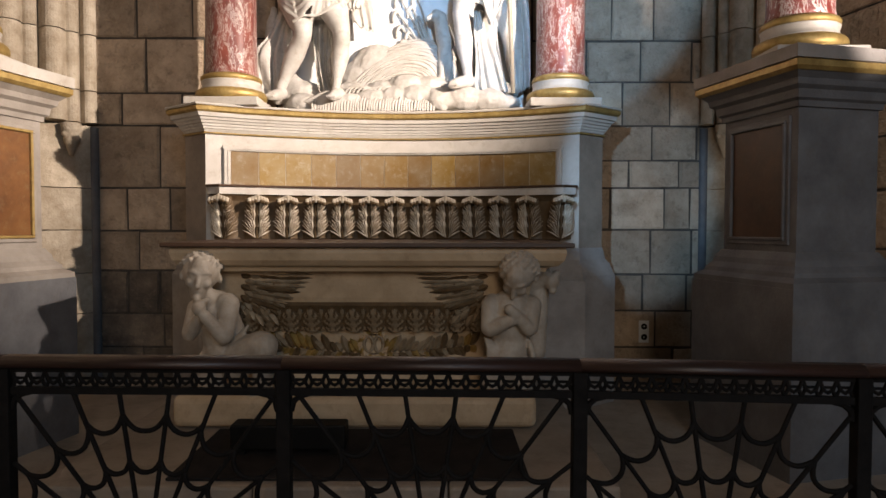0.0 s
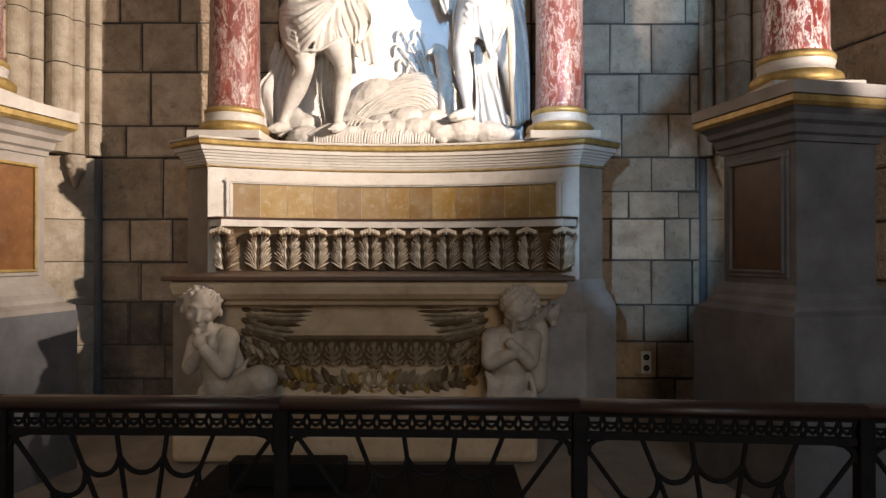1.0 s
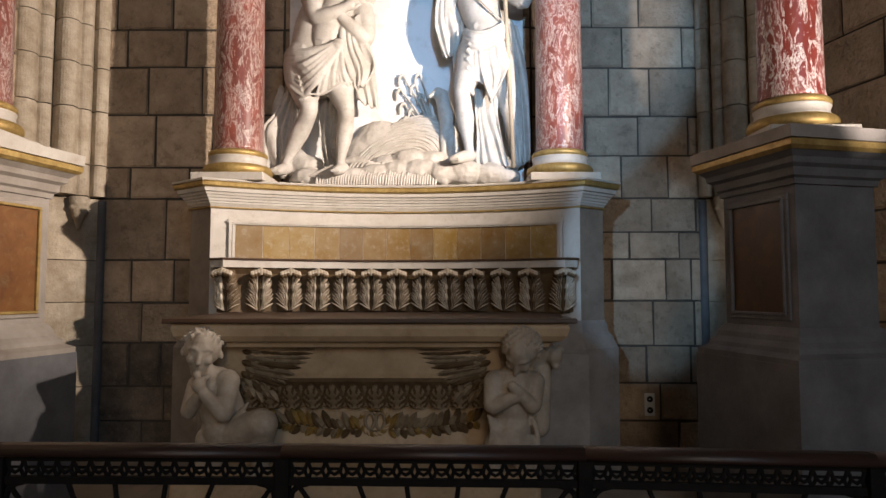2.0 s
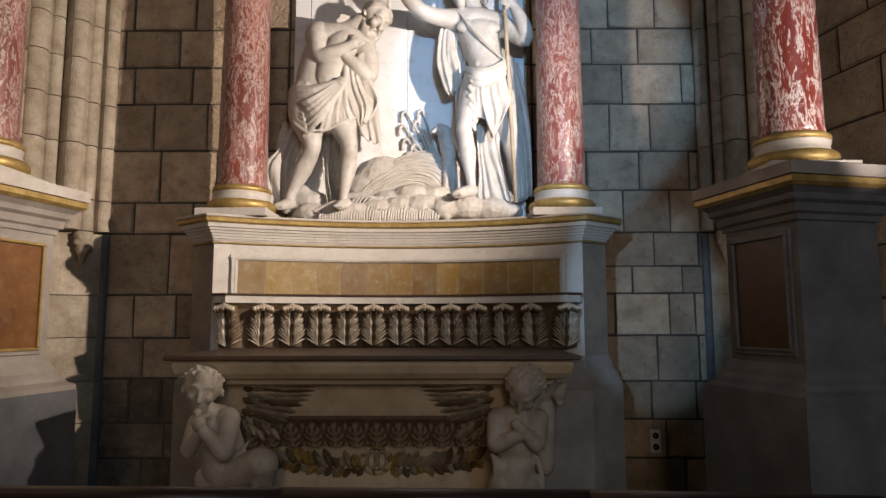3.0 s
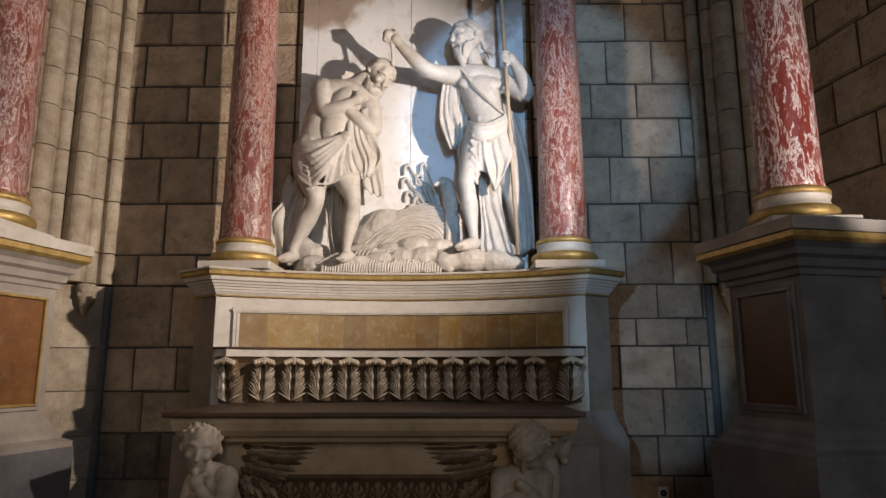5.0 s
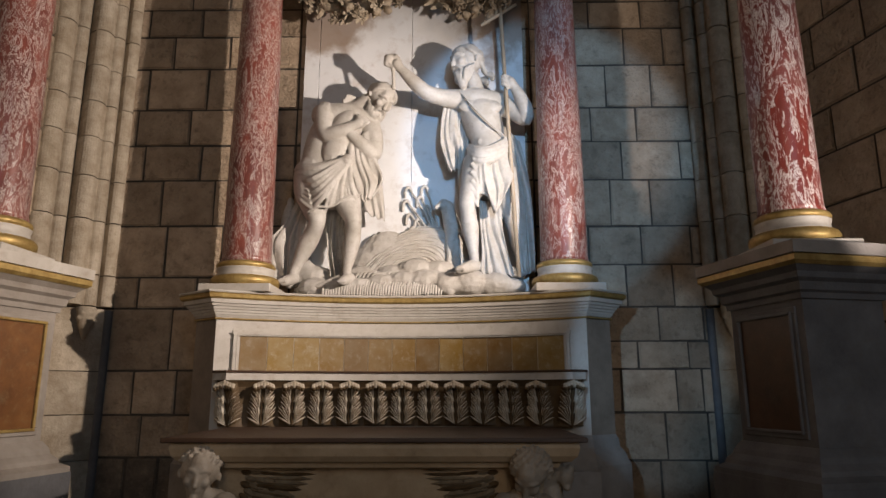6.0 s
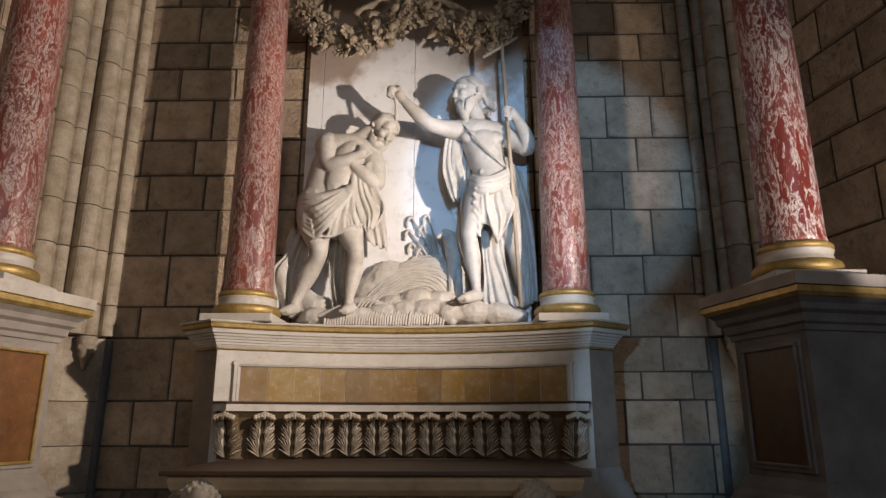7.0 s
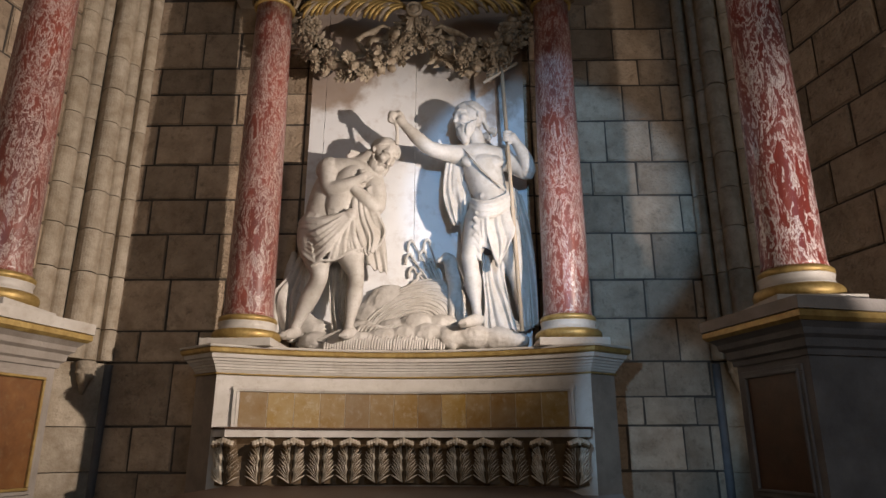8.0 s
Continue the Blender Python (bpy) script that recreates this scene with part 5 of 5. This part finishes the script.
def praying_child():
    bm = bmesh.new()
    head(bm, (0.345, 2.725, 1.025), (-0.30, -0.62, -0.72), (0.0, -0.5, 0.85), 0.88, 0.0, None, 3)
    curls(bm, (0.352, 2.728, 1.045), 0.086, -0.35, 3)
    limb(bm, (0.341, 2.75, 0.959), (0.329, 2.78, 0.895), 0.0415, 0.0786)
    limb(bm, (0.321, 2.78, 0.861), (0.315, 2.79, 0.722), 0.0996, 0.0815)
    ball(bm, (0.233, 2.77, 0.888), 0.0496, 12)
    ball(bm, (0.407, 2.77, 0.883), 0.0496, 12)
    limb(bm, (0.221, 2.75, 0.885), (0.214, 2.71, 0.787), 0.0441, 0.041)
    limb(bm, (0.218, 2.7, 0.783), (0.311, 2.66, 0.83), 0.0383, 0.0277)
    ball(bm, (0.32, 2.655, 0.856), 0.0276, 12)
    limb(bm, (0.414, 2.75, 0.886), (0.399, 2.71, 0.787), 0.0441, 0.0384)
    limb(bm, (0.392, 2.7, 0.783), (0.31, 2.65, 0.867), 0.0357, 0.0251)
    ball(bm, (0.299, 2.645, 0.878), 0.025, 12)
    limb(bm, (0.31, 2.79, 0.695), (0.297, 2.79, 0.602), 0.0868, 0.0999)
    limb(bm, (0.244, 2.76, 0.595), (0.217, 2.74, 0.455), 0.0677, 0.0466)
    limb(bm, (0.356, 2.77, 0.593), (0.371, 2.76, 0.449), 0.0653, 0.0443)
    limb(bm, (0.21, 2.72, 0.457), (0.171, 2.66, 0.458), 0.0283, 0.0227)
    fold(bm, (0.195, 2.74, 0.74), (0.21, 2.72, 0.676), (0.195, 2.73, 0.575), r=0.0103)
    fold(bm, (0.203, 2.74, 0.735), (0.228, 2.72, 0.671), (0.221, 2.73, 0.575), r=0.0103)
    fold(bm, (0.211, 2.74, 0.73), (0.246, 2.72, 0.666), (0.247, 2.73, 0.575), r=0.0103)
    fold(bm, (0.219, 2.74, 0.725), (0.264, 2.72, 0.661), (0.273, 2.73, 0.575), r=0.0103)
    fold(bm, (0.226, 2.74, 0.72), (0.282, 2.72, 0.655), (0.299, 2.73, 0.575), r=0.0103)
    fold(bm, (0.234, 2.74, 0.714), (0.3, 2.72, 0.65), (0.325, 2.73, 0.575), r=0.0103)
    fold(bm, (0.242, 2.74, 0.709), (0.318, 2.72, 0.645), (0.351, 2.73, 0.575), r=0.0103)
    fold(bm, (0.25, 2.74, 0.704), (0.336, 2.72, 0.64), (0.377, 2.73, 0.575), r=0.0103)
    fold(bm, (0.397, 2.75, 0.728), (0.421, 2.75, 0.623), (0.406, 2.75, 0.492), r=0.013)
    return bm


def corner_child():
    bm = bmesh.new()
    ball(bm, (0.541, 2.98, 0.977), 0.0419, 12, (1, 1, 1.1))
    ball(bm, (0.564, 2.97, 1.011), 0.0223, 12)
    ball(bm, (0.503, 2.99, 1.021), 0.0364, 12)
    ball(bm, (0.545, 2.97, 0.933), 0.0223, 12)
    limb(bm, (0.499, 3.0, 0.992), (0.449, 3.04, 0.951), 0.0422, 0.0569)
    limb(bm, (0.479, 3.05, 0.936), (0.475, 3.05, 0.619), 0.0628, 0.0514)
    return bm


carve(tagged(part("statue", bowed_figure(), STATUE), "white marble statue of a bowed draped figure with crossed arms", "statue"), 0.005, 1)
carve(tagged(part("statue", standing_figure(), STATUE), "white marble statue of a standing cloaked figure with raised arm", "statue"), 0.005, 1)
rock = empty("carved_rock", "white marble rocky base with carved water and reeds", "rock")
roughen = bpy.data.textures.new("chiselled", "CLOUDS")
roughen.noise_scale = 0.045
o = carve(part("rock", rock_mass(), STATUE, rock), 0.008, 2)
d = o.modifiers.new("chisel", "DISPLACE")
d.texture, d.strength, d.mid_level = roughen, 0.014, 0.5
part("water", water_strands(), STATUE, rock, "carved strands of flowing water", True)
part("reeds", reed_clump(), STATUE, rock, "carved reeds", True)
staff = empty("cross_staff", "thin wooden staff topped by a small crossbar", "staff")
part("pole", tube([(0.360, 3.93, 4.193), (0.452, 3.95, 2.10)], 0.014, 10), STAFFWOOD, staff, smooth=True)
part("crossbar", tube([(0.229, 3.91, 3.904), (0.480, 3.95, 4.09)], 0.012, 10), STAFFWOOD, staff, smooth=True)
for maker, label in ((leaning_child, "carved stone child resting its chin on a hand"), (praying_child, "carved stone child with folded arms and bowed head"), (corner_child, "carved stone child at the tomb corner")):
    carve(tagged(part("carved_figure", maker(), CHILD), label, "statue"), 0.006, 2)


# ---- carving on the tomb ----
def lancet(h, w, d):
    """A broad leaf with a blunt point, a raised midrib and slanting ribs, set darker in the grooves between them and
    along the edges.
    """
    bm = bmesh.new()
    rows, cols, grid, tone = 20, 10, [], {}
    for j in range(rows + 1):
        t = j / rows
        half = w * max(0.04, (1 - t ** 4) ** 0.8 * (0.78 + 0.34 * math.sin(math.pi * t)))
        line = []
        for i in range(cols + 1):
            u = 2 * i / cols - 1
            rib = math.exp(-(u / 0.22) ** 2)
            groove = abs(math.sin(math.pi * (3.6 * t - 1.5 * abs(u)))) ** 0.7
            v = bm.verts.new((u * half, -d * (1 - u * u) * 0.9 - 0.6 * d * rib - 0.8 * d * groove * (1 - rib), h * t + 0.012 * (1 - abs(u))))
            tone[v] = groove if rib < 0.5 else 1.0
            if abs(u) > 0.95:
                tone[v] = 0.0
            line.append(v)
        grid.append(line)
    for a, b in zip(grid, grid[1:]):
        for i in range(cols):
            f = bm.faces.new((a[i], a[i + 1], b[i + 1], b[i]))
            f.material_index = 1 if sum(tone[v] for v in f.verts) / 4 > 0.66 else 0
    return bm


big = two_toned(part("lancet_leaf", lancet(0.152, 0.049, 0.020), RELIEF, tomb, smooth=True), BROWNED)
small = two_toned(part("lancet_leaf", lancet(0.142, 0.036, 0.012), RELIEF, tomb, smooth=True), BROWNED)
for i in range(25):
    src = big if i % 2 == 0 else small
    o = src if i < 2 else src.copy()
    if i >= 2:
        scene.collection.objects.link(o)
    o.matrix_world = pose(-0.95 + 1.23 * i / 24, 2.995 if i % 2 == 0 else 3.006, 0.735, 35)
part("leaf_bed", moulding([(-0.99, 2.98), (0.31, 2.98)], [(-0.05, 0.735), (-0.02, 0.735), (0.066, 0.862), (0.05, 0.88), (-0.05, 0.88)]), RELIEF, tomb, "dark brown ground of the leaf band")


yr = 3.03
ring = [(-0.345 + 0.06 * math.cos(2 * math.pi * k / 28), yr - 0.006, 0.655 + 0.056 * math.sin(2 * math.pi * k / 28)) for k in range(29)]
wreath = part("wreath", tube(ring, 0.012, 8), RELIEF, tomb, "carved leaf wreath", True)
for sgn in (-1, 1):
    loop = [(-0.345 + sgn * 0.026 + 0.022 * math.cos(2 * math.pi * k / 18), yr - 0.012, 0.655 + 0.040 * math.sin(2 * math.pi * k / 18)) for k in range(19)]
    part("ribbon_loop", tube(loop, 0.009, 7), BROWNED, wreath, "", True)
for k in range(22):
    a = 2 * math.pi * k / 22
    bm = bmesh.new()
    c = Vector((-0.345 + 0.06 * math.cos(a), yr - 0.016, 0.655 + 0.056 * math.sin(a)))
    blade(bm, c, c + Vector((0.034 * math.cos(a + 1.2), -0.004, 0.034 * math.sin(a + 1.2))), 0.011, 0.009)
    part("leaf", bm, TOMB if k % 3 else GOLD, wreath)
for sgn in (-1, 1):
    branch = part("laurel_branch", tube([(-0.345 + sgn * 0.07, yr - 0.01, 0.60), (-0.345 + sgn * 0.25, yr - 0.012, 0.615), (-0.345 + sgn * 0.42, yr - 0.012, 0.655)], 0.006, 6), RELIEF, tomb, "gilded carved laurel branch")
    rnd = random.Random(4 + sgn)
    for k in range(30):
        t = 0.07 + 0.42 * (k // 2) / 14
        up = 1 if k % 2 else -1
        p = (-0.345 + sgn * t, yr - 0.008, 0.60 + 0.16 * t * t + 0.012)
        q = (p[0] + sgn * rnd.uniform(0.015, 0.05), yr - 0.016, p[2] + (rnd.uniform(0.05, 0.095) if up > 0 else -rnd.uniform(0.02, 0.05)))
        bm = bmesh.new()
        blade(bm, p, q, 0.020, 0.017)
        part("leaf", bm, rnd.choice((BROWNED, RELIEF, GOLD)), branch)
# wings of the carved children: long feathers along the top, scale-like coverts over their roots
for sgn, x0 in ((1, -0.985), (-1, 0.23)):
    wing = part("wing", ball(bmesh.new(), (x0 + sgn * 0.085, 2.945, 0.955), 0.085, 12, (1.25, 0.25, 0.9)), RELIEF, tomb, "carved feathered wing", True)
    rnd = random.Random(9)
    for k in range(8):
        f = k / 7
        b = (x0 + sgn * (0.12 - 0.015 * k), 2.925 - 0.002 * k, 1.012 - 0.016 * k)
        q = (x0 + sgn * (0.385 - 0.185 * f ** 1.3), 2.912, 1.016 - 0.018 * k - 0.05 * f * f)
        bm = bmesh.new()
        blade(bm, b, q, 0.0165, 0.016)
        part("feather", bm, (BROWNED, RELIEF, BROWNED)[k % 3], wing)
    for row in range(7):
        for k in range(5 - row // 3):
            a = radians(-4 - 9.5 * row)
            r0 = 0.0 + 0.042 * k + (0.02 if row % 2 else 0)
            c = (x0 + sgn * (0.01 + r0 * math.cos(a * 0.6)), 2.906 + 0.003 * k, 1.008 - 0.024 * row + r0 * math.sin(a) * 0.5)
            ln = 0.062 + 0.008 * k
            bm = bmesh.new()
            blade(bm, c, (c[0] + sgn * ln * math.cos(a), c[1] + 0.006, c[2] + ln * math.sin(a)), 0.017, 0.014)
            part("feather", bm, rnd.choice((BROWNED, RELIEF, BROWNED)), wing)

# ---- garland and palm ornament over the statues ----
YG = 4.02
garland = empty("garland", "carved flower garland in two swags, dusty gilt and grey", "garland")


def flower(r, petals, seed):
    """An open flower: rings of cupped petals round a knob."""
    bm = bmesh.new()
    rnd = random.Random(seed)
    ball(bm, (0, 0, 0.15 * r), r * 0.28, 8)
    for ring, (rad, tilt, count) in enumerate(((0.42, 55, petals), (0.78, 25, petals + 1))):
        for k in range(count):
            a = 360 * k / count + 20 * ring + rnd.uniform(-8, 8)
            turn = pose(0, 0, 0, 0, 0, a) @ pose(rad * r, 0, 0.05 * r, 0, -tilt, 0)
            ball(bm, turn.translation, r * 0.38, 8, (0.95, 0.8, 0.22), turn.to_3x3().to_4x4())
    return bm


FLOWERS = [flower(0.078, 5, 1), flower(0.058, 5, 2), flower(0.045, 6, 3)]
meshes = []
for f in FLOWERS:
    ob = part("flower", f, GARLAND, garland, smooth=True)
    meshes.append(ob)
bud = part("bud", ball(bmesh.new(), (0, 0, 0), 0.034, 9, (1, 1, 1.2)), GARLAND, garland, smooth=True)
used = set()
rnd = random.Random(12)
SWAGS = [[(-1.10, YG, 4.58), (-1.09, YG - 0.03, 4.34), (-0.95, YG - 0.06, 4.11), (-0.71, YG - 0.08, 4.03), (-0.46, YG - 0.06, 4.11), (-0.33, YG - 0.03, 4.34), (XA, YG, 4.50)],
         [(XA, YG, 4.50), (-0.20, YG - 0.03, 4.34), (-0.05, YG - 0.06, 4.14), (0.15, YG - 0.08, 4.05), (0.34, YG - 0.06, 4.14), (0.48, YG - 0.03, 4.34), (0.53, YG, 4.58)]]


def along(pts, t):
    t = min(max(t, 0), 0.9999) * (len(pts) - 1)
    i = int(t)
    return Vector(pts[i]).lerp(Vector(pts[i + 1]), t - i)


for sw in SWAGS:
    core = bmesh.new()
    pts = [along(sw, k / 24) for k in range(25)]
    tube(pts, 0.038, 10, core, [0.45 + 0.65 * math.sin(math.pi * k / 24) for k in range(25)])
    part("swag_core", core, GARLAND, garland, "", True)
    for k in range(92):
        t = (k + 0.5) / 92
        p = along(sw, t)
        fat = 0.04 + 0.055 * math.sin(math.pi * t)
        a = rnd.uniform(-2.6, 2.6)
        off = Vector((math.sin(a) * fat, -abs(math.cos(a)) * fat - 0.015, rnd.uniform(-1, 1) * fat))
        src = rnd.choice(meshes + [bud, meshes[2]])
        o = src
        if src in used:
            o = src.copy()
            scene.collection.objects.link(o)
        used.add(src)
        o.matrix_world = Matrix.Translation(p + off) @ pose(0, 0, 0, 90 + rnd.uniform(-45, 45), rnd.uniform(-45, 45), rnd.uniform(0, 360)) @ Matrix.Diagonal((*[rnd.uniform(0.75, 1.15)] * 3, 1))
    leaves = bmesh.new()
    for k in range(60):
        t = (k + 0.5) / 60
        p = along(sw, t) + Vector((rnd.uniform(-.03, .03), 0.005, 0))
        a = rnd.uniform(0, 6.28)
        blade(leaves, p, p + Vector((math.cos(a) * 0.13, -0.03, math.sin(a) * 0.13)), 0.028, 0.012)
    part("swag_leaves", leaves, GARLAND, garland)
# ribbons above the swags
for sgn in (-1, 1):
    bm = bmesh.new()
    pts = [(XA + sgn * 0.03, YG - 0.02, 4.38), (XA + sgn * 0.12, YG - 0.05, 4.41), (XA + sgn * 0.22, YG - 0.01, 4.34), (XA + sgn * 0.30, YG - 0.06, 4.31), (XA + sgn * 0.36, YG, 4.23), (XA + sgn * 0.46, YG - 0.04, 4.16), (XA + sgn * 0.56, YG, 4.08)]
    for a, b in zip(pts, pts[1:]):
        for k in range(4):
            p, q = Vector(a).lerp(Vector(b), k / 4), Vector(a).lerp(Vector(b), (k + 1) / 4)
            w = Vector((0.01 * sgn, 0.012, 0.032))
            v = [bm.verts.new(x) for x in (p - w, q - w, q + w, p + w)]
            bm.faces.new(v)
    bmesh.ops.remove_doubles(bm, verts=bm.verts, dist=0.0005)
    o = part("ribbon", bm, GARLAND, garland, "carved fluttering ribbon", True)
    so = o.modifiers.new("solid", "SOLIDIFY")
    so.thickness = 0.012
    bm = tube([(XA + sgn * 0.015, YG - 0.05, 4.48), (XA + sgn * 0.03, YG - 0.06, 4.38), (XA + sgn * 0.055, YG - 0.05, 4.27)], 0.03, 8, None, [0.5, 0.9, 1.1])
    part("tassel", bm, GARLAND, garland, "carved hanging tassel", True)
palm = empty("palm_ornament", "gilt carved palm leaves spreading from a round rosette", "ornament")
ROSE = (XA + 0.02, 3.875, 4.50)
rosette = part("rosette", lathe([(0.0, 0.0), (0.062, 0.0), (0.064, 0.022), (0.050, 0.034), (0.044, 0.024), (0.034, 0.024), (0.028, 0.036), (0.012, 0.042), (0.0, 0.042)], 28), GARLAND, palm, "round carved rosette", True)
rosette.matrix_world = pose(*ROSE, 90)
for sgn in (-1, 1):
    rib = [Vector((XA + sgn * (0.03 + 0.66 * f), 3.915 + 0.02 * f, 4.545 + 0.085 * math.sin(math.pi * f * 0.8) - 0.01 * f)) for f in (0, 0.17, 0.33, 0.5, 0.67, 0.83, 1)]
    part("midrib", tube(rib, 0.016, 8, None, [1, 1, 1, 0.9, 0.8, 0.7, 0.5]), GOLD, palm, smooth=True)
    rnd = random.Random(21)
    for k in range(19):
        t = k / 18
        p0 = along(rib, t * 0.92)
        for up, ln, drop in ((-1, 0.24 + 0.05 * math.sin(math.pi * t), 0.12), (1, 0.22, 0.075), (-1, 0.26, 0.06), (-1, 0.22, 0.02)):
            ln *= rnd.uniform(0.9, 1.1)
            pts = []
            for q in range(8):
                f = q / 7
                bend = f ** 1.8 if up < 0 else f * (1.5 - 0.7 * f)
                pts.append(p0 + Vector((sgn * ln * f * (1 - 0.22 * f * f), -0.035 * math.sin(math.pi * f) - 0.012 * (up < 0), up * drop * bend * rnd.uniform(0.97, 1.03))))
            part("frond", tube(pts, 0.0175, 7, None, [0.5, 0.8, 1, 1, 1, 0.95, 0.85, 0.6]), GOLD if (k + up) % 4 else GARLAND, palm, smooth=True)
    # ribbon ends under the rosette and a fluttering loop beside them
    for dx, dz in ((0.07, -0.21), (0.035, -0.17)):
        part("ribbon", tube([ROSE, (ROSE[0] + sgn * dx * 0.5, 3.90, 4.50 + dz * 0.5), (ROSE[0] + sgn * dx * 1.1, 3.91, 4.50 + dz)], 0.018, 8, None, [0.6, 1.0, 1.25]), GARLAND, palm, smooth=True)
    part("ribbon", tube([(XA + sgn * 0.10, 4.02, 4.40), (XA + sgn * 0.22, 3.98, 4.44), (XA + sgn * 0.30, 4.0, 4.40), (XA + sgn * 0.36, 3.97, 4.36), (XA + sgn * 0.42, 4.0, 4.33), (XA + sgn * 0.38, 3.98, 4.26), (XA + sgn * 0.34, 4.0, 4.20)], 0.020, 8, None, [0.7, 1, 1.4, 0.9, 1.3, 1.0, 0.8]), GARLAND, palm, smooth=True)
frieze = part("entablature", moulding([(-1.75, YW + 0.01), (-1.75, 3.70), (1.15, 3.70), (1.15, YW + 0.01)], [(-0.3, 4.87), (0.0, 4.87), (0.0, 5.0), (0.03, 5.02), (0.03, 5.15), (0.12, 5.25), (0.12, 5.4), (-0.3, 5.4)]), WHITE)
tagged(frieze, "white marble entablature carried by the red columns", "entablature")
soffit = part("soffit", box(-1.6, 1.0, 3.8, YW, 4.88, 5.3), SHADEDSTONE)
tagged(soffit, "grey stone soffit above the garland", "soffit", kind="structure")
